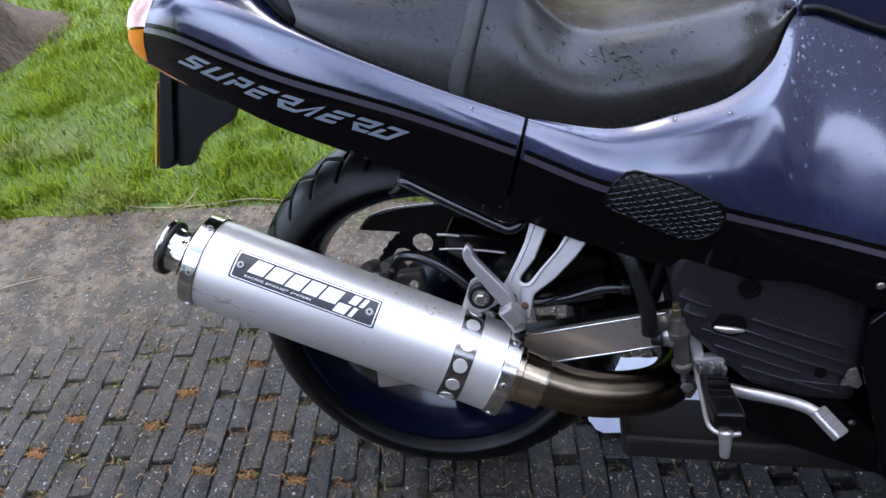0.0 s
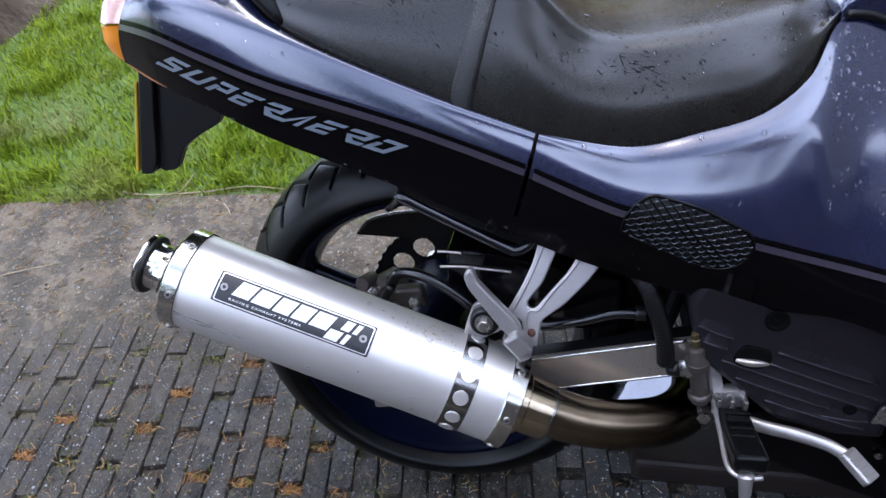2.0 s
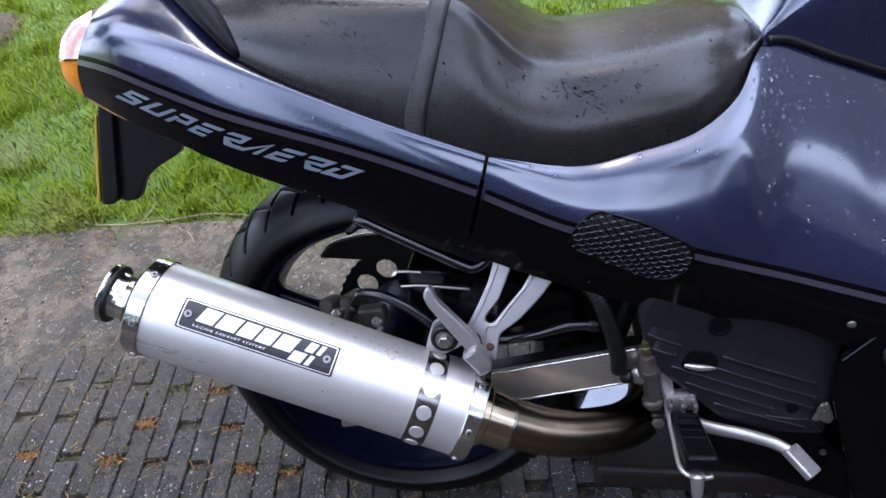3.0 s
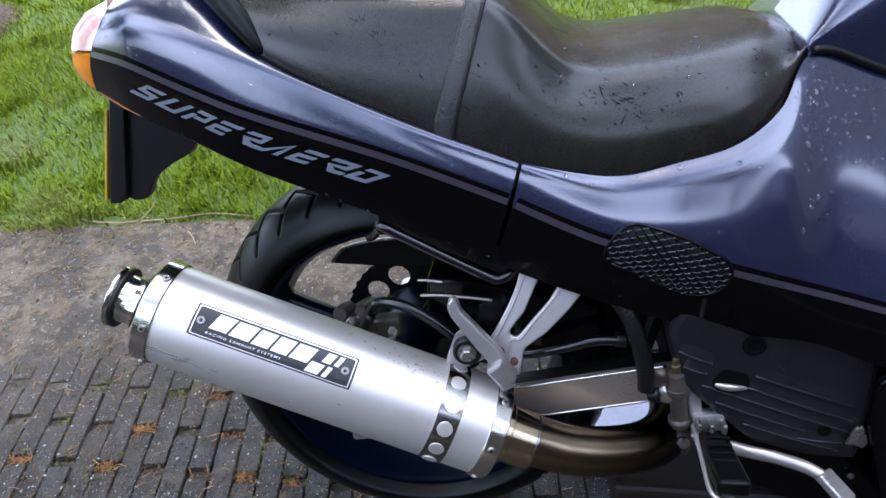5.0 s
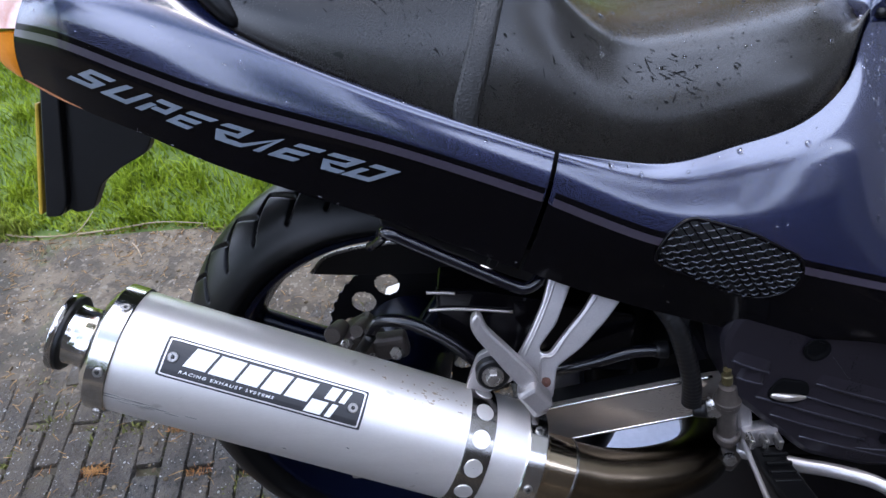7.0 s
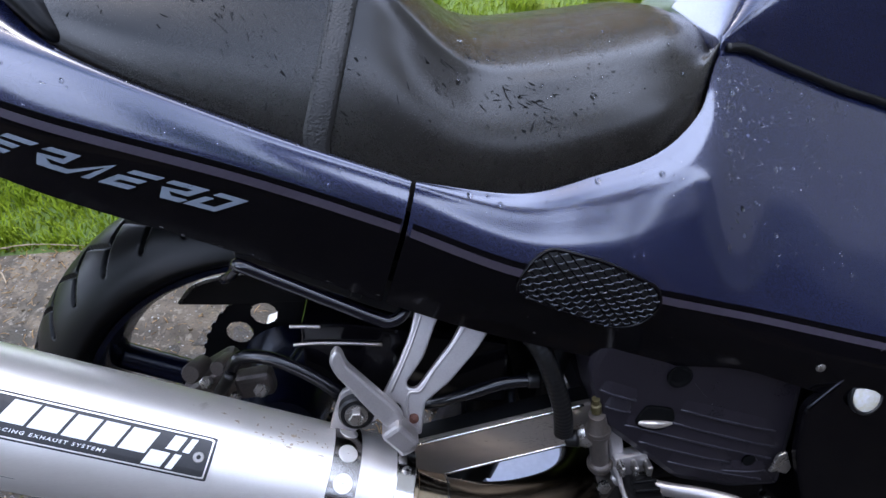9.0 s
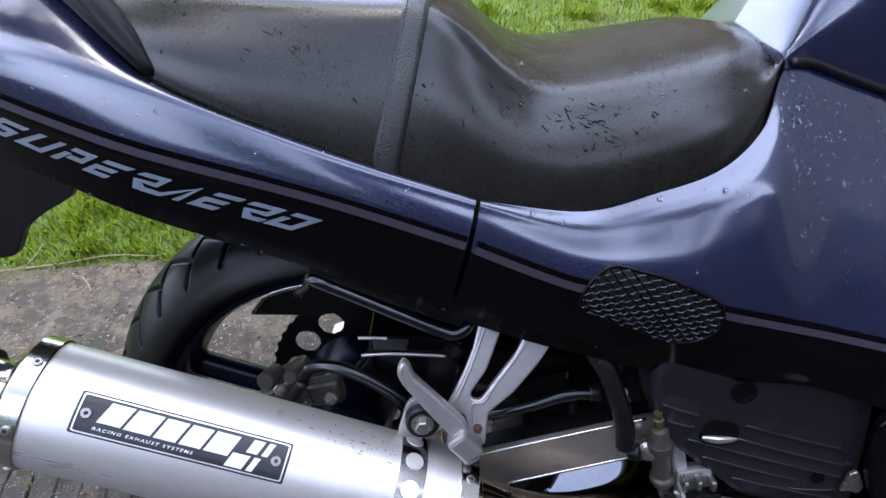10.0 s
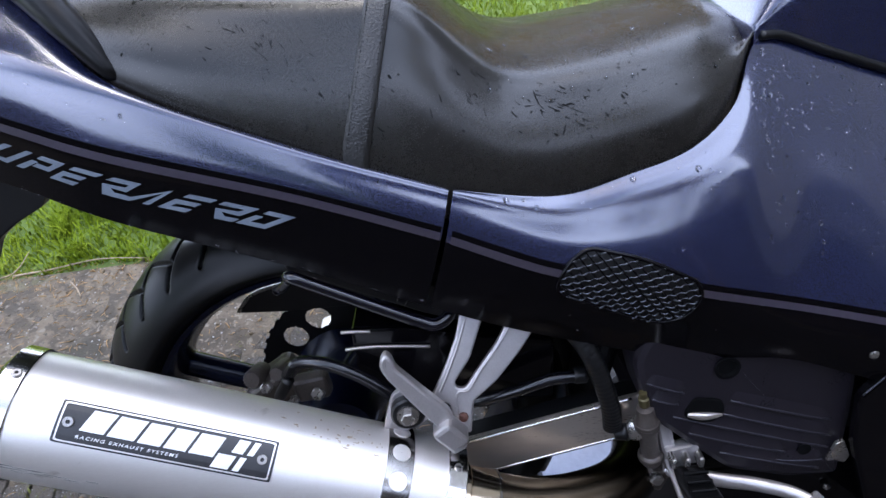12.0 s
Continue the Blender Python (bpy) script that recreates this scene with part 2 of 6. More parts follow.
def add_shade_patch(m, colour, centre=(-0.78, 0.0, 0), size=(1.6, 1.7, 1)):
    """Shade under the machine, painted into damp ground as an uneven dark patch."""
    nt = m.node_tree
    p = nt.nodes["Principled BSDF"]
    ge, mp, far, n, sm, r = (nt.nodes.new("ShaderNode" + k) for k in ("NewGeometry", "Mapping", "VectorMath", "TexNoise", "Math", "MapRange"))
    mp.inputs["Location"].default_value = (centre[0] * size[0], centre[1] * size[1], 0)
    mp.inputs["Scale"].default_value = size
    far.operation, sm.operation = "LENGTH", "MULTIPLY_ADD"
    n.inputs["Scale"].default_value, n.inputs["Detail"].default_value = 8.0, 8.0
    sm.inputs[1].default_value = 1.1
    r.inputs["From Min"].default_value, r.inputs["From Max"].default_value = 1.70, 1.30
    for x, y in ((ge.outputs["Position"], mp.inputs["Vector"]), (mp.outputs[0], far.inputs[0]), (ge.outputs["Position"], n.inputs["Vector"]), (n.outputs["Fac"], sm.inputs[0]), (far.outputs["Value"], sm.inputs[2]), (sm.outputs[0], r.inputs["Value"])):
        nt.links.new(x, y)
    # wet holds the shaded value of each socket
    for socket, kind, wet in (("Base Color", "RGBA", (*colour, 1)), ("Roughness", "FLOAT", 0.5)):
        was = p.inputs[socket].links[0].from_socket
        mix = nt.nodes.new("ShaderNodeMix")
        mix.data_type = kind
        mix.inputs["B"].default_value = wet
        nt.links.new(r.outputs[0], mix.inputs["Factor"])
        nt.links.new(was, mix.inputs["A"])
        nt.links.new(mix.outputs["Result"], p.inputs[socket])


M_DIRT = material("joint_soil", (0.034, 0.026, 0.018), 0.85, 0.0, (0.098, 0.080, 0.060), 9, 160, 0.8, 0.006)
M_SOIL = material("lawn_soil", (0.075, 0.12, 0.022), 0.9, 0.0, (0.13, 0.19, 0.04), 6, 90, 0.6, 0.006)
M_GRASS = material("grass_blade", (0.125, 0.200, 0.010), 0.7, 0.0, (0.255, 0.315, 0.026), 2.2, 20, 0.0, island=0.35, spec=0.06)
M_NEEDLE = material("dead_needles", (0.25, 0.09, 0.028), 0.7, 0.0, (0.44, 0.23, 0.07), 30, 100, 0.0, island=0.35)
M_BARK = material("bark", (0.050, 0.036, 0.025), 0.9, 0.0, (0.135, 0.10, 0.072), 9, 60, 1.0, 0.03, stretch=(1, 1, 0.3), spec=0.2)
M_WATER = material("rain_drop", (0.9, 0.92, 0.95), 0.03, 0.0, (0.95, 0.95, 0.97), 200, 900, 0.0, rough_var=0.01)
M_WATER.node_tree.nodes["Principled BSDF"].inputs["Transmission Weight"].default_value = 1.0
M_WATER.node_tree.nodes["Principled BSDF"].inputs["IOR"].default_value = 1.33
# pale straw by the silencer, almost black at the pipe's front end
add_run(M_PIPE, (1, 0, 0), ((0.15, (1.0, 0.94, 0.84)), (0.23, (0.80, 0.72, 0.62)), (0.28, (0.42, 0.38, 0.33)), (0.325, (0.12, 0.11, 0.10)), (0.40, (0.04, 0.04, 0.04))))
add_stain(M_BRICK, (0.10, 0.094, 0.085), 5.0, 0.50, 0.75)
add_stain(M_BRICK, (0.055, 0.062, 0.025), 9.0, 0.60, 0.75)
add_stain(M_BRICK, (0.013, 0.012, 0.0115), 120.0, 0.50, 0.60)
add_stain(M_BRICK, (0.115, 0.098, 0.078), 170.0, 0.57, 0.68)
add_stain(M_BRICK, (0.11, 0.087, 0.064), 24.0, 0.54, 0.68)
add_stain(M_BRICK, (0.020, 0.017, 0.013), 11.0, 0.52, 0.66)
add_dust(M_BRICK, (0.138, 0.108, 0.074))
# the machine's shade, put into the brick colour and below into the soil
add_shade_patch(M_BRICK, (0.010, 0.009, 0.0085))
add_specks(M_BRICK, (0.34, 0.33, 0.32), 330, 0.6, 0.09)
add_specks(M_BRICK, (0.46, 0.45, 0.43), 130, 0.42, 0.07)
add_specks(M_BRICK, (0.035, 0.035, 0.035), 420, 0.7, 0.12)
add_dust(M_DIRT, (0.162, 0.126, 0.084))
add_stain(M_DIRT, (0.055, 0.042, 0.028), 14.0, 0.47, 0.62)
add_stain(M_DIRT, (0.052, 0.045, 0.032), 4.0, 0.50, 0.64)
add_stain(M_DIRT, (0.085, 0.095, 0.035), 5.0, 0.60, 0.74)
add_shade_patch(M_DIRT, (0.014, 0.011, 0.009))
add_specks(M_DIRT, (0.30, 0.29, 0.27), 200, 0.5, 0.08)
add_specks(M_DIRT, (0.035, 0.030, 0.024), 240, 0.6, 0.16)
add_specks(M_DIRT, (0.22, 0.15, 0.08), 150, 0.45, 0.10)
add_stain(M_DIRT, (0.066, 0.052, 0.036), 38.0, 0.50, 0.62)
add_stain(M_DIRT, (0.20, 0.17, 0.13), 70.0, 0.58, 0.68)
add_stain(M_GRASS, (0.30, 0.27, 0.13), 1.6, 0.56, 0.72)
add_stain(M_ALU, (0.46, 0.42, 0.38), 38.0, 0.66, 0.74, (0.6, 1, 1))
add_stain(M_SEAT, (0.003, 0.003, 0.0035), 78.0, 0.66, 0.69, (0.7, 1.0, 1.0), 0.16, 7.0, 1.6)


# ---- building helpers ----
def mesh(name, verts, faces, smooth=True):
    me = bpy.data.meshes.new(name)
    me.from_pydata([tuple(v) for v in verts], [], [tuple(f) for f in faces])
    if smooth:
        me.polygons.foreach_set("use_smooth", [True] * len(me.polygons))
    me.update()
    return me


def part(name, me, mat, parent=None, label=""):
    """Links a mesh, or a bmesh, as one object under a thing or a part."""
    if isinstance(me, bmesh.types.BMesh):
        bm, me = me, bpy.data.meshes.new(name)
        bm.to_mesh(me)
        bm.free()
    me.materials.clear()
    me.materials.append(mat)
    ob = new(name, me)
    ob.parent = parent
    return tagged(ob, label) if label else ob


def joined(*some):
    """Several (verts, faces) as one."""
    verts, faces = [], []
    for v, f in some:
        faces += [[i + len(verts) for i in q] for q in f]
        verts += [tuple(p) for p in v]
    return verts, faces


def moved(vf, m):
    return [m @ Vector(v) for v in vf[0]], vf[1]


def sharp(me, degrees=35):
    """Smooth faces, with sharp edges where they meet at more than that."""
    bm = bmesh.new()
    bm.from_mesh(me)
    bmesh.ops.recalc_face_normals(bm, faces=bm.faces)
    for f in bm.faces:
        f.smooth = True
    for e in bm.edges:
        e.smooth = len(e.link_faces) == 2 and e.calc_face_angle(0) < radians(degrees)
    bm.to_mesh(me)
    bm.free()
    return me


def curve_at(points, u):
    """Catmull-Rom through points, u from 0 to 1."""
    p = [Vector(q) for q in points]
    n = len(p) - 1
    s = min(max(u, 0), 1) * n
    i = min(int(s), n - 1)
    t = s - i
    a, b, c, d = p[max(i - 1, 0)], p[i], p[i + 1], p[min(i + 2, n)]
    return 0.5 * ((2 * b) + (c - a) * t + (2 * a - 5 * b + 4 * c - d) * t * t + (3 * b - a - 3 * c + d) * t ** 3)


def tube(points, radius, steps=40, seg=14, ends=True, flat=1.0):
    """A swept round bar along a smooth line. radius: a number, or a function of 0..1."""
    verts, faces = [], []
    up = Vector((0, 0.3, 1))
    for k in range(steps + 1):
        u = k / steps
        c = curve_at(points, u)
        d = (curve_at(points, min(u + 0.01, 1)) - curve_at(points, max(u - 0.01, 0))).normalized()
        x = d.cross(up).normalized()
        y = x.cross(d)
        r = radius(u) if callable(radius) else radius
        for j in range(seg):
            a = 2 * math.pi * j / seg
            verts.append(c + r * (math.cos(a) * x * flat + math.sin(a) * y))
    for k in range(steps):
        for j in range(seg):
            a, b = k * seg + j, k * seg + (j + 1) % seg
            faces.append((a, b, b + seg, a + seg))
    if ends:
        faces.append(list(range(seg))[::-1])
        faces.append([steps * seg + j for j in range(seg)])
    return verts, faces


def lathe(profile, seg=64, closed=True):
    """A turned body round the x axis from (x, radius) pairs; closed joins the last pair to the first."""
    verts, faces = [], []
    n = len(profile)
    for x, r in profile:
        for j in range(seg):
            a = 2 * math.pi * j / seg
            verts.append((x, r * math.cos(a), r * math.sin(a)))
    for k in range(n if closed else n - 1):
        for j in range(seg):
            a, b = k * seg + j, k * seg + (j + 1) % seg
            c, d = ((k + 1) % n) * seg + (j + 1) % seg, ((k + 1) % n) * seg + j
            faces.append((a, b, c, d))
    return verts, faces


def rounded(outline, r=0.004, n=4):
    """A polygon (2D) with rounded corners."""
    out, k = [], len(outline)
    for i in range(k):
        p, q, s = (Vector(outline[j % k]) for j in (i - 1, i, i + 1))
        a, b = (p - q), (s - q)
        cut = min(r, a.length * 0.45, b.length * 0.45)
        a, b = q + a.normalized() * cut, q + b.normalized() * cut
        for j in range(n + 1):
            t = j / n
            out.append(tuple((1 - t) ** 2 * a + 2 * t * (1 - t) * q + t * t * b))
    return out


def slab(outline, thick, bevel=0.0015, holes=()):
    """A flat piece in the x-z plane, its face towards -y, thick in y, with a bevelled edge."""
    bm = bmesh.new()
    vs = [bm.verts.new((x, 0, z)) for x, z in outline]
    f = bm.faces.new(vs)
    bm.normal_update()
    if f.normal.y > 0:
        f.normal_flip()
    ex = bmesh.ops.extrude_face_region(bm, geom=[f])
    top = [g for g in ex["geom"] if isinstance(g, bmesh.types.BMVert)]
    bmesh.ops.translate(bm, verts=top, vec=(0, -thick, 0))
    if bevel:
        edges = [e for e in bm.edges if all(v in top for v in e.verts)]
        bmesh.ops.bevel(bm, geom=edges, offset=bevel, segments=2, affect="EDGES", profile=0.5)
    bmesh.ops.recalc_face_normals(bm, faces=bm.faces)
    me = bpy.data.meshes.new("slab")
    bm.to_mesh(me)
    bm.free()
    return me


def block(size, bevel=0.003, seg=2):
    bm = bmesh.new()
    bmesh.ops.create_cube(bm, size=1)
    bmesh.ops.scale(bm, vec=size, verts=bm.verts)
    bmesh.ops.bevel(bm, geom=list(bm.edges), offset=bevel, segments=seg, affect="EDGES", profile=0.5)
    me = bpy.data.meshes.new("block")
    bm.to_mesh(me)
    bm.free()
    return me


def placed(me, m):
    me.transform(m)
    return me


def shell(rows, thick=0.003, close=True):
    """A curved panel with thickness from a grid of points; thick is laid on towards the inside (+y)."""
    nu, nv = len(rows), len(rows[0])
    g = np.array([[tuple(p) for p in r] for r in rows])
    du, dv = np.gradient(g, axis=0), np.gradient(g, axis=1)
    n = np.cross(du, dv)
    n /= np.linalg.norm(n, axis=2, keepdims=True) + 1e-9
    if n[..., 1].mean() < 0:
        n = -n
    inner = g + n * thick
    verts = list(g.reshape(-1, 3)) + list(inner.reshape(-1, 3))
    faces, o = [], nu * nv
    for i in range(nu - 1):
        for j in range(nv - 1):
            a = i * nv + j
            q = (a, a + 1, a + nv + 1, a + nv)
            faces += [q, tuple(o + k for k in reversed(q))]
    rim = [i * nv for i in range(nu)] + [(nu - 1) * nv + j for j in range(1, nv)] + [i * nv + nv - 1 for i in range(nu - 2, -1, -1)] + list(range(nv - 2, 0, -1))
    for a, b in zip(rim, rim[1:] + rim[:1]):
        faces.append((a, a + o, b + o, b))
    return sharp(mesh("shell", verts, faces), 50)


def section(points, n):
    """n + 1 points along a smooth line through points."""
    return [curve_at(points, i / n) for i in range(n + 1)]


def turn_to(direction, origin=(0, 0, 0)):
    """A matrix that lays the x axis along a direction, z as upright as it can be."""
    x = Vector(direction).normalized()
    y = Vector((0, 0, 1)).cross(x).normalized()
    z = x.cross(y)
    m = Matrix((x, y, z)).transposed().to_4x4()
    return Matrix.Translation(origin) @ m


def lettering(text, shear=0.0, bold=0.0, spacing=1.0):
    """Flat text in the built-in font as (verts, faces), scaled to a box 1 wide and 1 high."""
    cu = bpy.data.curves.new("text", "FONT")
    cu.body, cu.shear, cu.offset, cu.space_character, cu.resolution_u = text, shear, bold, spacing, 3
    ob = new("text", cu)
    bpy.context.view_layer.update()
    me = bpy.data.meshes.new_from_object(ob.evaluated_get(bpy.context.evaluated_depsgraph_get()))
    bpy.data.objects.remove(ob)
    v = np.array([tuple(p.co) for p in me.vertices])
    f = [tuple(p.vertices) for p in me.polygons]
    lo, hi = v.min(0), v.max(0)
    v = (v - lo) / np.maximum(hi - lo, 1e-6)
    return v, f


def thick_print(v, f, put, height=0.0008):
    """Flat shapes (0..1 each way) laid on a surface by put(a, b, lift), with a little thickness."""
    top = [put(a, b, height) for a, b, *_ in v]
    low = [put(a, b, -0.0005) for a, b, *_ in v]
    n = len(top)
    faces = [tuple(q) for q in f]
    count = {}
    for q in f:
        for a, b in zip(q, q[1:] + q[:1]):
            count[(a, b)] = 1
    for a, b in count:
        if (b, a) not in count:
            faces.append((a, a + n, b + n, b))
    return mesh("print", top + low, faces, False)


# ---- the motorcycle, leaning on its stand ----
bike = new("motorcycle")
bike.matrix_world = pose(0, 0, -0.011, -14.75, 0, 0)
tagged(bike, "dark blue and black sports motorcycle, rain-spotted, parked leaning on clinker paving", "motorcycle")

# tail and side panels: lines from the rear to the front along the top edge, shoulder, widest line and lower edge
TAIL = [
    [(-0.300, -0.060, 0.866), (-0.235, -0.085, 0.890), (-0.176, -0.135, 0.856), (-0.110, -0.184, 0.799), (0.030, -0.201, 0.742), (0.158, -0.212, 0.699)],
    [(-0.286, -0.150, 0.841), (-0.245, -0.170, 0.840), (-0.180, -0.186, 0.819), (-0.105, -0.197, 0.788), (0.030, -0.208, 0.736), (0.157, -0.217, 0.694)],
    [(-0.314, -0.156, 0.795), (-0.262, -0.178, 0.788), (-0.190, -0.193, 0.763), (-0.115, -0.204, 0.738), (0.030, -0.215, 0.698), (0.149, -0.226, 0.659)],
    [(-0.329, -0.141, 0.754), (-0.275, -0.162, 0.733), (-0.205, -0.181, 0.710), (-0.130, -0.193, 0.680), (0.010, -0.199, 0.630), (0.131, -0.207, 0.583)],
]
SIDE = [
    [(0.162, -0.212, 0.698), (0.250, -0.207, 0.684), (0.315, -0.198, 0.696), (0.372, -0.186, 0.712), (0.415, -0.160, 0.741), (0.449, -0.118, 0.787), (0.520, -0.112, 0.767), (0.600, -0.108, 0.741), (0.800, -0.105, 0.690), (1.050, -0.105, 0.640)],
    [(0.161, -0.2175, 0.6935), (0.247, -0.220, 0.6695), (0.315, -0.217, 0.6745), (0.372, -0.211, 0.683), (0.420, -0.199, 0.6935), (0.465, -0.180, 0.698), (0.530, -0.176, 0.682), (0.600, -0.174, 0.663), (0.800, -0.1765, 0.6175), (1.050, -0.181, 0.572)],
    [(0.153, -0.226, 0.657), (0.240, -0.236, 0.624), (0.310, -0.241, 0.611), (0.370, -0.242, 0.596), (0.420, -0.240, 0.583), (0.470, -0.238, 0.570), (0.530, -0.240, 0.555), (0.600, -0.243, 0.538), (0.800, -0.250, 0.490), (1.050, -0.255, 0.440)],
    [(0.135, -0.206, 0.581), (0.200, -0.208, 0.556), (0.280, -0.209, 0.531), (0.360, -0.213, 0.512), (0.420, -0.222, 0.512), (0.470, -0.232, 0.513), (0.530, -0.235, 0.493), (0.600, -0.238, 0.470), (0.800, -0.245, 0.420), (1.050, -0.250, 0.370)],
]


def body(lines, u, v, lift=0.0):
    """A point of a side panel: u along it, v from 0 (top edge) over 2/3 (widest line) to 1 (lower edge)."""
    p = curve_at([curve_at(line, u) for line in lines], v)
    if lift:
        q = [curve_at([curve_at(line, min(max(u + a, 0), 1)) for line in lines], min(max(v + b, 0), 1)) for a, b in ((-0.01, 0), (0.01, 0), (0, -0.01), (0, 0.01))]
        n = (q[1] - q[0]).cross(q[3] - q[2]).normalized()
        p = p + n * (lift if n.y < 0 else -lift)
    return p


def grid(lines, v0, v1, nu, nv, u0=0.0, u1=1.0, lift=0.0):
    return [[body(lines, u0 + (u1 - u0) * i / nu, v0 + (v1 - v0) * j / nv, lift) for j in range(nv + 1)] for i in range(nu + 1)]


def mirrored(me):
    m2 = me.copy()
    m2.transform(Matrix.Diagonal((1, -1, 1, 1)))
    m2.flip_normals()
    return m2


LOW = 2 / 3


def line_band(lines, d0, d1, lift):
    """A strip of even width that follows the widest line, from d0 to d1 metres above it."""
    rows = []
    for i in range(71):
        u = 0.008 + 0.988 * i / 70
        span = (body(lines, u, LOW - 0.05) - body(lines, u, LOW)).length / 0.05
        rows.append([body(lines, u, LOW - (d0 + (d1 - d0) * k / 2) / span, lift) for k in range(3)])
    return rows


for lines, upper, lower in ((TAIL, "tail_panel", "tail_lower_panel"), (SIDE, "side_panel", "side_lower_panel")):
    a = part(upper, shell(grid(lines, 0, LOW, 60, 24)), M_BLUE, bike, "glossy blue-violet metallic panel with scuffs and rain drops")
    b = part(lower, shell(grid(lines, LOW, 1, 60, 12)), M_BLACK, bike, "glossy black lower panel")
    part(upper, mirrored(a.data), M_BLUE, bike)
    part(lower, mirrored(b.data), M_BLACK, bike)
    part("stripe", shell(line_band(lines, -0.0004, 0.0068, 0.0006), 0.0005), M_STRIPE, a, "lavender pinstripe")
    part("stripe", shell(line_band(lines, 0.0068, 0.0125, 0.0005), 0.0005), M_BLACK, a, "black pinstripe")

# tail end with its hump
rows = []
for i in range(13):
    u = i / 12
    e = curve_at(TAIL[0], u * 0.42)
    rows.append([(e.x - 0.012 * math.cos(math.pi / 2 * k / 8), e.y * math.cos(math.pi / 2 * k / 8), e.z + (0.016 - 0.004 * u) * math.sin(math.pi / 2 * k / 8)) for k in range(9)])
half = shell(rows)
part("tail_hump", half, M_BLUE, bike)
part("tail_hump", mirrored(half), M_BLUE, bike)

# rear lamp cluster: clear upper lens, amber lower lens, wrapped round the tail's end
def lamp_lens(table):
    """A wrapped lens from rows of (z, front edge x, corner x, half width), from the top down."""
    rows = []
    for i in range(13):
        z, x, back, y = curve_at([(*r[:3],) for r in table], i / 12)[:] + (np.interp(i / 12, np.linspace(0, 1, len(table)), [r[3] for r in table]),)
        w = x - back
        rows.append(section([(x, -y, z), (x - 0.35 * w, -y + 0.002, z), (x - 0.75 * w, -y + 0.010, z), (back, -y + 0.030, z), (back - 0.008, -y + 0.075, z), (back - 0.012, 0, z)], 24))
    return shell(rows, 0.004)


tail_lamp = part("tail_lamp", block((0.03, 0.23, 0.085), 0.006), M_PLASTIC, bike, "black lamp housing")
tail_lamp.data.transform(pose(-0.312, 0, 0.797, 0, 18, 0))
CLEAR = [(0.849, -0.296, -0.304, 0.128), (0.838, -0.287, -0.328, 0.149), (0.820, -0.296, -0.346, 0.154), (0.801, -0.311, -0.353, 0.156)]
AMBER = [(0.797, -0.314, -0.353, 0.156), (0.780, -0.321, -0.357, 0.152), (0.766, -0.326, -0.354, 0.146), (0.755, -0.330, -0.344, 0.139)]
for table, mt, name, lb in ((CLEAR, M_CLEAR, "tail_lens", "pinkish clear tail lamp lens"), (AMBER, M_AMBER, "indicator_lens", "amber indicator lens")):
    l = lamp_lens(table)
    part(name, l, mt, tail_lamp, lb)
    part(name, mirrored(l), mt, tail_lamp, lb)

# plate holder under the tail
ol = [(-0.330, 0.748), (-0.29, 0.74), (-0.225, 0.71), (-0.245, 0.670), (-0.280, 0.652), (-0.303, 0.636), (-0.320, 0.606), (-0.34, 0.603), (-0.345, 0.608), (-0.352, 0.602), (-0.369, 0.601)]
part("plate_holder", placed(slab(rounded(ol, 0.006, 2), 0.012), pose(0, -0.098, 0)), M_PLASTIC, bike, "black plastic number plate holder")
ol = [(-0.330, 0.745), (-0.312, 0.74), (-0.341, 0.616), (-0.352, 0.602), (-0.369, 0.601)]
part("plate_flange", placed(sharp(slab(rounded(ol, 0.004, 2), 0.012, 0.002), 14), pose(-0.001, -0.106, 0)), M_PLASTIC, bike)
part("number_plate", placed(block((0.004, 0.232, 0.125), 0.0015), pose(-0.3588, 0, 0.664, 0, 16, 0)), material("plate_yellow", (0.55, 0.36, 0.03), 0.5), bike, "yellow number plate")

# underside of the tail, closing the space over the wheel
rows = []
for i in range(15):
    u = i / 14
    e = curve_at(TAIL[3], u)
    rows.append([(e.x, e.y * k / 6 * 0.99, e.z + 0.012 + 0.02 * (1 - (k / 6) ** 2)) for k in range(-6, 7)])
part("undertail", shell(rows, 0.006), M_PLASTIC, bike, "black inner mudguard")
rows = []
for i in range(15):
    e = curve_at(SIDE[3], i / 14)
    rows.append([(e.x, e.y * k / 6 * 0.97, e.z + 0.02 + 0.02 * (1 - (k / 6) ** 2)) for k in range(-6, 7)])
part("underseat_tray", shell(rows, 0.006), M_PLASTIC, bike)

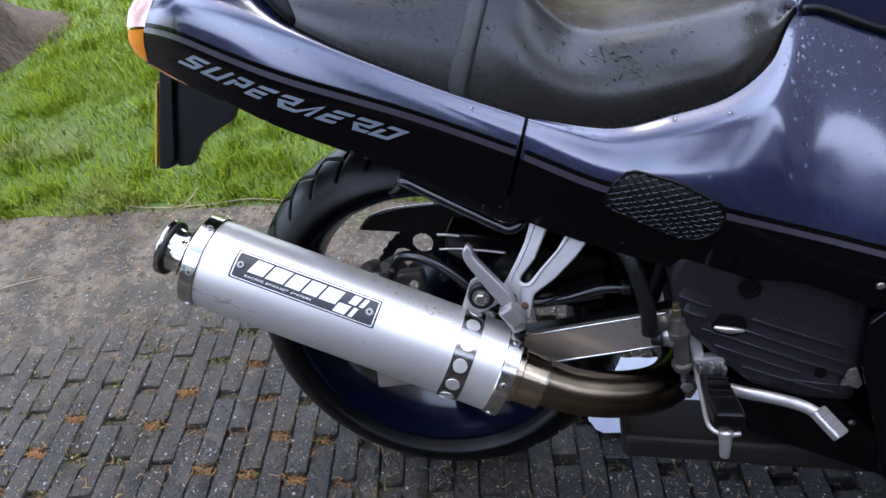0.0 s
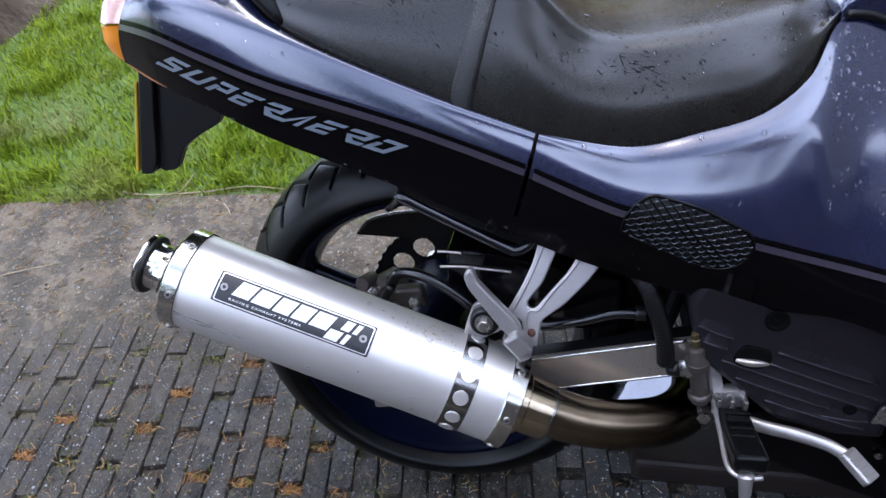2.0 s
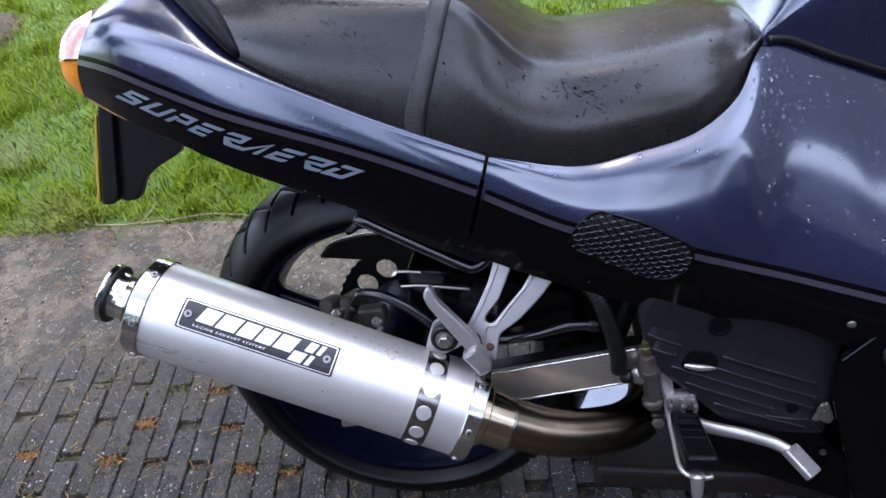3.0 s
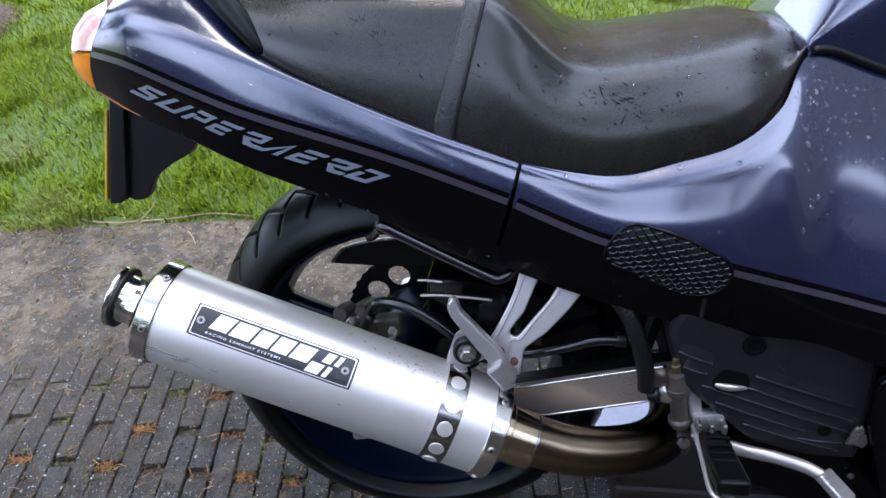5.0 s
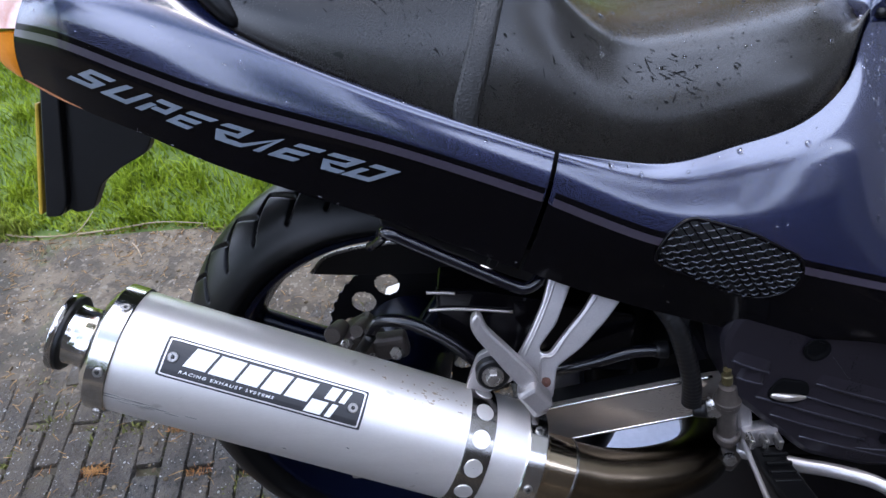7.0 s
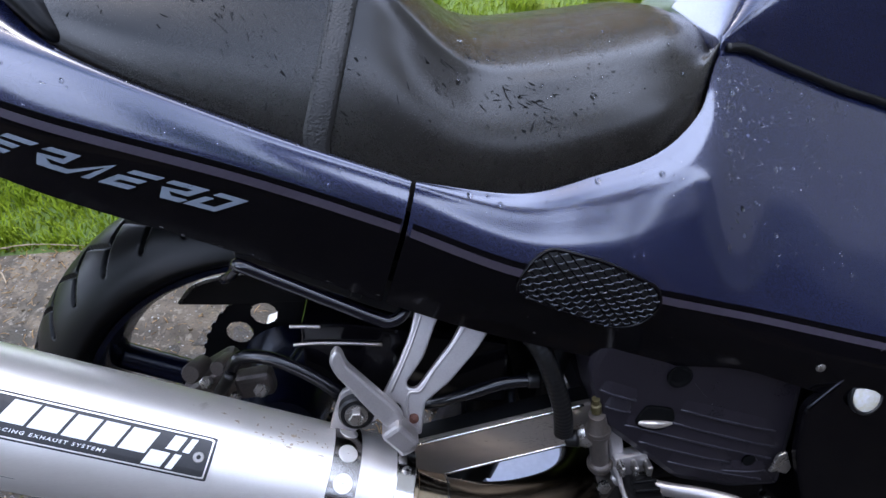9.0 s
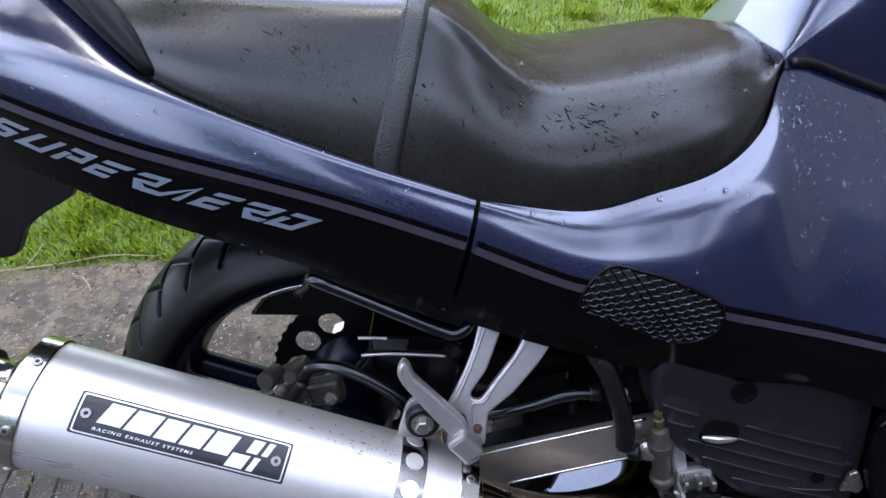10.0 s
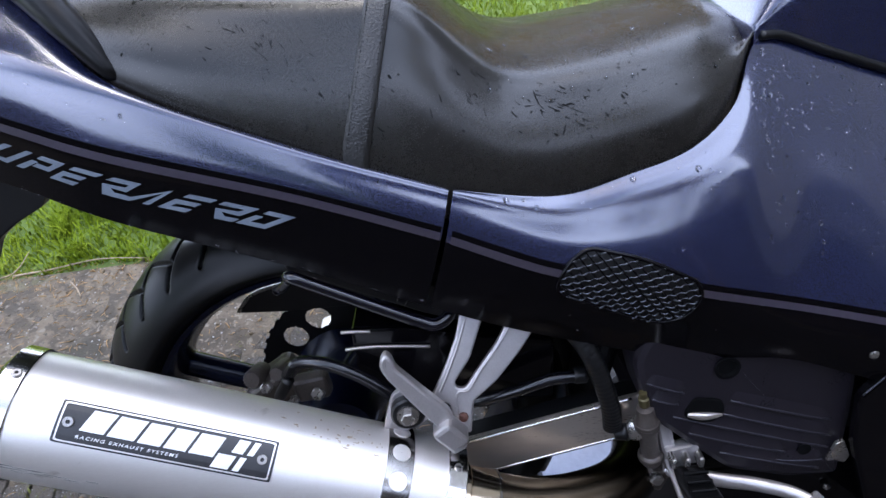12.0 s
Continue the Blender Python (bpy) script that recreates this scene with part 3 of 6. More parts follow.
# seat
def seat_point(x, v):
    """v from -1 (lower edge, right) over 0 (ridge) to 1 (lower edge, left)."""
    w = abs(v)
    if x < 0.160:
        e = curve_at(TAIL[0], np.interp(x, [-0.292, -0.235, -0.176, -0.110, 0.030, 0.158], [0, 0.2, 0.4, 0.6, 0.8, 1.0]))
    else:
        e = curve_at(SIDE[0], np.interp(x, [0.162, 0.250, 0.315, 0.372, 0.415, 0.449], [0, 1 / 9, 2 / 9, 3 / 9, 4 / 9, 5 / 9]))
    sy = smooth_width(x)
    sz = smooth_table(x)
    drop = 0.03
    low, top = Vector((e.y + 0.004, e.z + 0.004)), Vector((sy - 0.002, sz - 0.008))
    pts = [(e.y + 0.006, e.z - drop), tuple(low)]
    for t in (0.25, 0.5, 0.78):
        b = 0.0095 * 4 * t * (1 - t) * (1.25 - 0.5 * t)
        pts.append(tuple(low + (top - low) * t + Vector((-0.9 * b, 0.42 * b))))
    pts += [tuple(top), (sy * 0.86, sz + 0.002), (sy * 0.6, sz + 0.010), (0, sz + 0.015)]
    if x > 0.375:
        k = ((x - 0.375) / 0.081) ** 2.4
        pts = [(y * (1 - 0.08 * k), z - 0.016 * k * (i > 3)) for i, (y, z) in enumerate(pts)]
    p = curve_at([(0, y, z) for y, z in pts], 1 - w)
    return Vector((x, p.y if v < 0 else -p.y, p.z))


def smooth_width(x):
    xs = [-0.21, -0.10, 0.0, 0.09, 0.13, 0.20, 0.25, 0.305, 0.36, 0.41, 0.44, 0.47]
    ys = [-0.105, -0.140, -0.152, -0.160, -0.162, -0.163, -0.162, -0.156, -0.146, -0.125, -0.105, -0.083]
    return sum(w * np.interp(x + d, xs, ys) for d, w in ((-0.03, 0.15), (-0.015, 0.22), (0, 0.26), (0.015, 0.22), (0.03, 0.15)))


def smooth_table(x):
    xs = [-0.21, -0.10, 0.0, 0.08, 0.115, 0.14, 0.165, 0.19, 0.22, 0.25, 0.305, 0.36, 0.41, 0.456]
    zs = [0.880, 0.868, 0.858, 0.853, 0.853, 0.846, 0.822, 0.796, 0.782, 0.780, 0.786, 0.794, 0.803, 0.800]
    return sum(w * np.interp(x + d, xs, zs) for d, w in ((-0.02, 0.15), (-0.01, 0.22), (0, 0.26), (0.01, 0.22), (0.02, 0.15)))


def seat_mesh(x0, x1, n):
    m = 104
    rows = [[seat_point(x0 + (x1 - x0) * i / n, -1 + 2 * k / m) for k in range(m + 1)] for i in range(n + 1)]
    verts = [p for r in rows for p in r]
    w = m + 1
    faces = [(i * w + k, (i + 1) * w + k, (i + 1) * w + k + 1, i * w + k + 1) for i in range(n) for k in range(m)]
    for i in range(n):
        faces.append((i * w, i * w + m, (i + 1) * w + m, (i + 1) * w))
    faces += [tuple(range(w)), tuple(n * w + k for k in range(m, -1, -1))]
    return sharp(mesh("seat", verts, faces), 60)


seat = part("seat", seat_mesh(-0.205, 0.462, 90), M_SEAT, bike, "worn black vinyl dual seat, scuffed and wet")
# grab strap across the seat
M_GRAIN = material("grained_vinyl", (0.010, 0.0096, 0.0092), 0.38, 0.0, (0.017, 0.0162, 0.0155), 60, 520, 0.9, 0.0020, rough_var=0.08, spec=0.6)
M_THREAD = material("grey_thread", (0.012, 0.0115, 0.011), 0.7, 0.0, (0.02, 0.019, 0.018), 90, 600, 0.1, 0.0003)
def strap_point(a, v, lift):
    p = seat_point(0.089, v)
    x = 0.070 + 0.24 * max(p.z - 0.73, 0) + a * 0.021 + 0.003
    q = seat_point(min(x, 0.15), v)
    d = (q - Vector((q.x, 0, 0.70))).normalized()
    return q + d * lift


rows = [[strap_point(a, -0.93 + 0.93 * k / 40, 0.0042 - 0.0024 * (abs(2 * a - 1) ** 8)) for a in (0, 0.06, 0.2, 0.5, 0.8, 0.94, 1)] for k in range(41)]
half = shell(rows, 0.003)
strap = part("strap", half, M_GRAIN, seat, "black grained strap with double stitching")
part("strap", mirrored(half), M_GRAIN, seat)
for a in (0.15, 0.85):
    pieces = []
    for k in range(0, 56):
        c = strap_point(a, -0.92 + 1.84 * k / 60 * 0.45, 0.0044)
        d = strap_point(a, -0.92 + 1.84 * (k + 0.5) / 60 * 0.45, 0.0044)
        pieces.append(tube([c, (c + d) / 2, d], 0.0004, 2, 5))
    part("stitching", mesh("stitching", *joined(*pieces)), M_THREAD, strap)
# dark wet scuffs in the vinyl, in clusters
M_SEATMARK = material("dark_wet_scuff", (0.0018, 0.0018, 0.002), 0.6, 0.0, (0.003, 0.003, 0.003), 90, 600, 0.1, 0.0003, spec=0.12)


def seat_level(x, z):
    """The v of the seat's right flank at which it has a given height."""
    return min((abs(seat_point(x, -0.25 - 0.7 * k / 60).z - z), -0.25 - 0.7 * k / 60) for k in range(61))[1]


rnd = random.Random(8)
marks = []
for cx, cz, many, spread, size in ((0.181, 0.772, 12, 0.009, 0.005), (0.252, 0.757, 22, 0.011, 0.007), (0.275, 0.746, 16, 0.012, 0.006), (0.225, 0.752, 7, 0.012, 0.004), (0.127, 0.786, 5, 0.006, 0.006), (0.030, 0.807, 6, 0.012, 0.004), (0.010, 0.823, 10, 0.018, 0.007), (0.043, 0.795, 5, 0.010, 0.004), (-0.02, 0.812, 5, 0.014, 0.003), (0.153, 0.765, 4, 0.012, 0.004), (0.330, 0.770, 6, 0.02, 0.003), (0.290, 0.775, 5, 0.014, 0.004), (0.062, 0.780, 4, 0.008, 0.005), (-0.05, 0.835, 9, 0.020, 0.005), (0.02, 0.818, 12, 0.012, 0.004), (0.20, 0.765, 9, 0.014, 0.004), (0.305, 0.752, 14, 0.016, 0.005), (0.335, 0.785, 10, 0.022, 0.003), (0.385, 0.780, 8, 0.016, 0.003), (0.22, 0.782, 8, 0.016, 0.003), (-0.10, 0.838, 8, 0.022, 0.004), (0.26, 0.735, 6, 0.014, 0.003), (0.10, 0.76, 5, 0.010, 0.003)):
    for _ in range(many):
        x, v = cx + spread * rnd.gauss(0, 1), seat_level(cx, cz) + spread * 4.0 * rnd.gauss(0, 1)
        v = min(max(v, -0.92), -0.12)
        turn = rnd.gauss(-0.9, 0.5)
        l, w = size * (0.2 + 0.9 * rnd.random() ** 2), 0.0003 + 0.0008 * rnd.random() ** 2
        ring = []
        for k in range(8):
            a, q = 2 * math.pi * k / 8, 0.35 + 1.1 * rnd.random()
            dx, dz = l * q * math.cos(a), w * q * math.sin(a)
            x2, v2 = x + dx * math.cos(turn) - dz * math.sin(turn), v + (dx * math.sin(turn) + dz * math.cos(turn)) * 4.0
            p = seat_point(min(max(x2, -0.2), 0.45), min(max(v2, -0.95), -0.05))
            ring.append(p + Vector((0, -0.00035, 0.00035)))
        marks.append((ring, [tuple(range(8))]))
tagged(part("seat_wear", mesh("seat_wear", *joined(*marks), False), M_SEATMARK, seat, "dark wet scuffs and scratches"), kind="stuff")

# dark trim wedge between tail and pillion seat
for s in (1, -1):
    low = 0.0 if s > 0 else 0.03
    pts = [(-0.215, s * -0.105, 0.893 - low), (-0.18, s * -0.135, 0.878 - low), (-0.14, s * -0.163, 0.843 - low), (-0.103, s * -0.178, 0.800 - low)]
    part("seat_trim", mesh("seat_trim", *tube(pts, lambda u: 0.020 * (1 - u) ** 0.55 + 0.003, 24, 16)), M_RUBBER, seat, "black tapered seat corner trim")

# tank
rows = []
for i in range(31):
    u = i / 30
    e = curve_at(SIDE[0], 5 / 9 + u * 4 / 9)
    top = 0.815 + 0.15 * math.sin(min(u * 1.9, 1) * math.pi / 2)
    pts = [(e.x + 0.004, e.y + 0.002, e.z - 0.02), (e.x + 0.004, e.y, e.z + 0.006), (e.x - 0.004, e.y * 0.97, e.z + 0.5 * (top - e.z)), (e.x - 0.006, e.y * 0.7, top - 0.012), (e.x - 0.006, 0, top)]
    rows.append(section(pts, 20))
rows.insert(0, [Vector((p.x + 0.004, p.y * 0.96, p.z - 0.05)) for p in rows[0]])
rows.insert(1, [p + Vector((-0.004, 0, -0.006)) for p in rows[1]])
tank = shell(rows, 0.004)
part("fuel_tank", tank, M_BLUE, bike, "blue-violet metallic fuel tank with rain drops")
part("fuel_tank", mirrored(tank), M_BLUE, bike)

for s in (1, -1):
    pts = [curve_at(SIDE[0], 5 / 9 + 4 / 9 * k / 12) for k in range(13)]
    part("tank_gasket", mesh("tank_gasket", *tube([(p.x - 0.001, s * (p.y - 0.003), p.z + 0.003) for p in pts], 0.0042, 60, 10)), M_PLASTIC, bike, "black rubber gasket under the tank")

# ---- silencer ----
AX = Vector((1, 0.0234, -0.3967)).normalized()
SIL = turn_to(AX, (0, -0.2481, 0.4349))
R0 = 0.0567


def along(x):
    """Distance along the silencer's axis at a given x of the bike."""
    return x / AX.x


X0, X1 = along(-0.2415), along(0.1385)
silencer = part("silencer", sharp(mesh("silencer", *moved(lathe([(X0 + 0.01, R0 - 0.004), (X0 + 0.012, R0), (X1 - 0.012, R0), (X1 - 0.01, R0 - 0.004)], 96), SIL)), 30), M_ALU, bike, "brushed aluminium exhaust silencer with grime and scratches")


def ring(name, x0, x1, r, mat, thick=0.004, parent=silencer, label="", edge=0.001):
    me = sharp(mesh(name, *moved(lathe([(x0, r - edge), (x0 + edge, r), (x1 - edge, r), (x1, r - edge), (x1, r - thick), (x0, r - thick)], 96), SIL)), 30)
    return part(name, me, mat, parent, label)


ring("rear_collar", X0 - 0.006, X0 + 0.0125, R0 + 0.0022, M_CHROME, 0.006, label="polished steel collar")
ring("front_collar", X1 - 0.018, X1 + 0.001, R0 + 0.0022, M_CHROME, 0.006, label="polished steel collar")
cap = [(X0 - 0.006, R0 + 0.001), (X0 - 0.010, R0 - 0.004), (X0 - 0.015, 0.044), (X0 - 0.016, 0.036), (X0 - 0.010, 0.030), (X0 + 0.004, 0.030), (X0 + 0.004, R0 - 0.004)]
part("end_cap", sharp(mesh("end_cap", *moved(lathe(cap, 96), SIL)), 40), M_CHROME, silencer, "domed polished end cap")
tip = [(X0 - 0.008, 0.0310), (X0 - 0.014, 0.0290), (X0 - 0.017, 0.0300), (X0 - 0.020, 0.0276), (X0 - 0.037, 0.0274), (X0 - 0.041, 0.0290), (X0 - 0.0440, 0.0335), (X0 - 0.0460, 0.0358), (X0 - 0.0495, 0.0358), (X0 - 0.0480, 0.0315), (X0 - 0.030, 0.0255), (X0 + 0.03, 0.0255), (X0 + 0.03, 0.031)]
part("tail_pipe", sharp(mesh("tail_pipe", *moved(lathe(tip, 80), SIL)), 50), M_CHROME, silencer, "polished flared tail pipe")
part("tail_pipe_lip", sharp(mesh("tail_pipe_lip", *moved(lathe([(X0 - 0.0392, 0.0280), (X0 - 0.0398, 0.0335), (X0 - 0.0412, 0.0349), (X0 - 0.0436, 0.0349), (X0 - 0.0440, 0.0310)], 80), SIL)), 40), M_PLASTIC, silencer, "sooty black ring behind the flare")
part("tail_pipe_bore", mesh("bore", *moved(lathe([(X0 - 0.02, 0.0254), (X0 + 0.06, 0.0254), (X0 + 0.06, 0.001), (X0 + 0.058, 0.001), (X0 + 0.058, 0.0248), (X0 - 0.02, 0.0248)], 48), SIL)), M_PLASTIC, silencer)


def on_silencer(a, b, lift):
    """a: along the axis in metres; b: angle in degrees from facing the right, upwards."""
    t = radians(b)
    return SIL @ Vector((a, -(R0 + lift) * math.cos(t), (R0 + lift) * math.sin(t)))


# steel band with its round discs, and the bracket that carries the silencer
XB = along(0.0778)
M_STRAP = material("dark_polished_steel", (0.40, 0.38, 0.36), 0.18, 1.0, (0.30, 0.285, 0.27), 12, 200, 0.03, 0.0003, rough_var=0.05)
ring("band", XB - 0.013, XB + 0.013, R0 + 0.0012, M_STRAP, 0.0015, label="dark polished steel strap", edge=0.0004)


def disc_on(name, a, b, r, lift, mat, thick=0.002, parent=silencer, seg=24):
    """A round flat button lying on the silencer."""
    c, o = on_silencer(a, b, lift), on_silencer(a, b, 0.05)
    return part(name, sharp(mesh(name, *moved(lathe([(0, 0.0005), (0, r), (thick * 0.7, r), (thick, r - thick * 0.3), (thick, 0.0005)], seg), turn_to(o - c, c))), 30), mat, parent)


for b in (103, 76, 49, 22, -5, -32, -59):
    disc_on("strap_button", XB, b, 0.0088, 0.0006, M_ALU, 0.0012)
for x, angles in ((along(-0.2365), (75, 16.5, -42)), (along(0.1302), (72, 17, -38))):
    for b in angles:
        disc_on("rivet", x, b, 0.0042, 0.002, M_BOLT, 0.002, seg=16)
        disc_on("rivet_core", x, b, 0.0016, 0.0036, M_PLASTIC, 0.0008, seg=10)

# nameplate, its border, print and rivets; the maker's mark as plain slanted shapes
P0, P1, B0, B1 = along(-0.1955), along(-0.0265), 62.5, 27.5
def plate_put(s, t, lift):
    return on_silencer(P0 + (P1 - P0) * s, B1 + (B0 - B1) * t, lift)


def plate_poly(points, lift, cuts=2):
    """A flat polygon on the nameplate, cut finely enough to follow it."""
    bm = bmesh.new()
    bm.faces.new([bm.verts.new((s, t, 0)) for s, t in points])
    bm.normal_update()
    bmesh.ops.triangulate(bm, faces=bm.faces[:])
    bmesh.ops.subdivide_edges(bm, edges=bm.edges[:], cuts=cuts, use_grid_fill=True)
    bm.verts.index_update()
    v, f = [tuple(p.co) for p in bm.verts], [tuple(q.index for q in g.verts) for g in bm.faces]
    bm.free()
    return thick_print(v, f, lambda a, b, h: plate_put(a, b, lift + h), 0.0005)


def frame_outline(m0, m1):
    return rounded([(m0, m1), (1 - m0, m1), (1 - m0, 1 - m1), (m0, 1 - m1)], 0.03, 4)


nameplate = part("nameplate", plate_poly(frame_outline(0.0, 0.0), 0.0010, 4), M_PLATE, silencer, "black nameplate with rounded corners, a thin silver border and white print")


def finer(outline, n=12):
    """The same closed line with more points on it."""
    return [tuple(Vector(p).lerp(Vector(q), t / n)) for p, q in zip(outline, outline[1:] + outline[:1]) for t in range(n)]


outer, inner = finer(frame_outline(0.012, 0.045)), finer(frame_outline(0.019, 0.075))
k = len(outer)
part("nameplate_border", thick_print([(*p, 0) for p in outer + inner], [(i, (i + 1) % k, k + (i + 1) % k, k + i) for i in range(k)], lambda a, b, h: plate_put(a, b, 0.0015 + h), 0.0003), M_ALU, silencer)
for s in (0.053, 0.940):
    disc_on("nameplate_rivet", P0 + (P1 - P0) * s, B1 + (B0 - B1) * 0.5, 0.0046, 0.0014, M_BOLT, 0.0018, seg=16)
    disc_on("nameplate_rivet_core", P0 + (P1 - P0) * s, B1 + (B0 - B1) * 0.5, 0.0018, 0.0030, M_PLASTIC, 0.0006, seg=10)
SLANT = 0.075

for s0, s1, t0, t1 in ((0.118, 0.225, 0.36, 0.86), (0.240, 0.362, 0.35, 0.85), (0.377, 0.480, 0.34, 0.84), (0.495, 0.596, 0.34, 0.84), (0.611, 0.725, 0.34, 0.84), (0.788, 0.842, 0.53, 0.86), (0.862, 0.892, 0.53, 0.86), (0.738, 0.822, 0.12, 0.46), (0.842, 0.872, 0.12, 0.46)):
    part("maker_mark", plate_poly([(a + SLANT * (b - 0.5), b) for a, b in ((s0, t0), (s1, t0), (s1, t1), (s0, t1))], 0.0014, 3), M_WHITE, silencer)
v, f = lettering("RACING EXHAUST SYSTEMS", 0.2, 0.01, 1.35)
part("nameplate_words", thick_print(v, f, lambda a, b, h: plate_put(0.10 + 0.46 * a, 0.175 + 0.075 * b, 0.0014 + h), 0.0004), M_WHITE, silencer)

# scuffs low at the rear and brown smudges on top
M_SCUFF = material("grey_scuff", (0.13, 0.125, 0.12), 0.7, 0.0, (0.24, 0.235, 0.23), 90, 600, 0.2, 0.0004)
M_SMUDGE = material("brown_smudge", (0.40, 0.31, 0.22), 0.6, 0.3, (0.55, 0.47, 0.38), 90, 600, 0.2, 0.0004)
rnd = random.Random(12)


def smear(a, b, long, wide):
    """A thin irregular mark on the silencer: long in metres along it, wide in degrees."""
    edge = []
    for k in range(14):
        t = 2 * math.pi * k / 14
        q = 0.6 + 0.6 * rnd.random()
        edge.append((a + long * q * math.cos(t), b + wide * q * math.sin(t)))
    bm = bmesh.new()
    bm.faces.new([bm.verts.new((x, y, 0)) for x, y in edge])
    bmesh.ops.triangulate(bm, faces=bm.faces[:])
    v, f = [tuple(p.co) for p in bm.verts], [tuple(q.index for q in g.verts) for g in bm.faces]
    bm.free()
    return thick_print(v, f, on_silencer, 0.00012)


for a, b, long, wide in ((-0.228, -4, 0.012, 0.7), (-0.206, -5, 0.016, 0.6), (-0.188, -7, 0.010, 0.5), (-0.222, -7, 0.016, 0.5), (-0.198, -9, 0.012, 0.4), (-0.176, -9, 0.007, 0.4), (-0.214, -10, 0.008, 0.3), (-0.16, -6, 0.005, 0.4), (-0.08, -14, 0.002, 0.7), (-0.03, 8, 0.0015, 0.6)):
    part("scuff", smear(along(a), b, long, wide), M_SCUFF, silencer)
for k in range(46):
    a, b = 0.022 + 0.024 * rnd.gauss(0, 1), 82 + 8 * rnd.gauss(0, 1)
    part("smudge", smear(along(a), b, 0.0008 + 0.003 * rnd.random() ** 3, 0.4 + 1.0 * rnd.random() ** 2), M_SMUDGE, silencer)

# link pipe
PIPE = [on_silencer(X1 - 0.01, 0, -R0), on_silencer(X1 + 0.02, 0, -R0), (0.188, -0.240, 0.360), (0.225, -0.236, 0.347), (0.271, -0.226, 0.338), (0.320, -0.206, 0.333), (0.352, -0.172, 0.328), (0.370, -0.12, 0.320), (0.375, -0.05, 0.31)]
part("exhaust_pipe", mesh("exhaust_pipe", *tube(PIPE, 0.0298, 90, 40)), M_PIPE, bike, "heat-tinted steel exhaust link pipe")
M_SLEEVE = material("straw_tinted_steel", (0.60, 0.52, 0.40), 0.16, 1.0, (0.48, 0.38, 0.27), 26, 200, 0.03, 0.0003, rough_var=0.05)
add_run(M_SLEEVE, tuple(AX), ((X1, (1.0, 0.98, 0.94)), (X1 + 0.018, (1.0, 0.90, 0.70)), (X1 + 0.030, (0.92, 0.72, 0.55)), (X1 + 0.038, (0.62, 0.70, 0.78)), (X1 + 0.046, (0.80, 0.66, 0.48))))
ring("pipe_sleeve", X1 - 0.002, X1 + 0.013, 0.0372, M_SLEEVE, 0.008, label="polished steel sleeve")
ring("pipe_sleeve", X1 + 0.013, X1 + 0.045, 0.0336, M_SLEEVE, 0.006, label="heat-tinted straw-coloured steel sleeve")
ring("sleeve_lip", X1 + 0.043, X1 + 0.0465, 0.0345, M_STRAP, 0.006)

# ---- rear wheel ----
WHEEL = pose(0, 0, 0.318, 0, 0, 90)


def tyre_mesh(R=0.310, half=0.086, na=1080, ns=150):
    """A tyre with slanting grooves over each shoulder, joined to one another by short links."""
    a = np.linspace(0, 2 * np.pi, na, endpoint=False)
    s = np.linspace(-1, 1, ns + 1)
    ang = np.clip(s / 0.7, -1, 1) * radians(75)
    cr = 0.078
    t = np.clip((np.abs(s) - 0.7) / 0.3, 0, 1)
    x = np.sign(s) * (half * np.sin(np.abs(ang)) - 0.017 * t + 0.007 * np.sin(np.pi * t))
    r = R - cr + cr * np.cos(ang) - 0.0185 * t
    A, S = np.meshgrid(a, s, indexing="ij")
    q = np.abs(S) / 0.7 * radians(75) * 0.081
    step = 2 * np.pi / 34 * R
    p = (A * R + np.where(S < 0, 0.0, step / 2)) % step
    gap = np.full(A.shape, 1.0)
    for (q0, p0), (q1, p1), w0, w1 in (((0.074, 0.000), (0.020, 0.036), 0.0032, 0.0022), ((0.020, 0.036), (0.047, step + 0.018), 0.0022, 0.0022)):
        for wrap in (-2, -1, 0, 1):
            dq, dp = q1 - q0, p1 - p0
            k = np.clip(((q - q0) * dq + (p - p0 - wrap * step) * dp) / (dq * dq + dp * dp), 0, 1)
            gap = np.minimum(gap, np.hypot(q - q0 - k * dq, p - p0 - wrap * step - k * dp) - (w0 + (w1 - w0) * k) * 0.55)
    deep = 0.0055 * np.clip(1 - gap / 0.0016, 0, 1)
    rr = r[None, :] - deep * np.cos(ang)[None, :].clip(0.2)
    xx = x[None, :] - deep * np.sin(ang)[None, :]
    rr = np.concatenate([rr, np.full((na, 1), 0.232), np.full((na, 1), 0.232)], 1)
    xx = np.concatenate([xx, np.full((na, 1), 0.062), np.full((na, 1), -0.062)], 1)
    ns2 = ns + 3
    verts = np.stack([xx, rr * np.cos(a)[:, None], rr * np.sin(a)[:, None]], -1).reshape(-1, 3)
    i, j = np.meshgrid(np.arange(na), np.arange(ns2), indexing="ij")
    i2, j2 = (i + 1) % na, (j + 1) % ns2
    faces = np.stack([i * ns2 + j, i2 * ns2 + j, i2 * ns2 + j2, i * ns2 + j2], -1).reshape(-1, 4)
    return mesh("tyre", verts, faces.tolist())


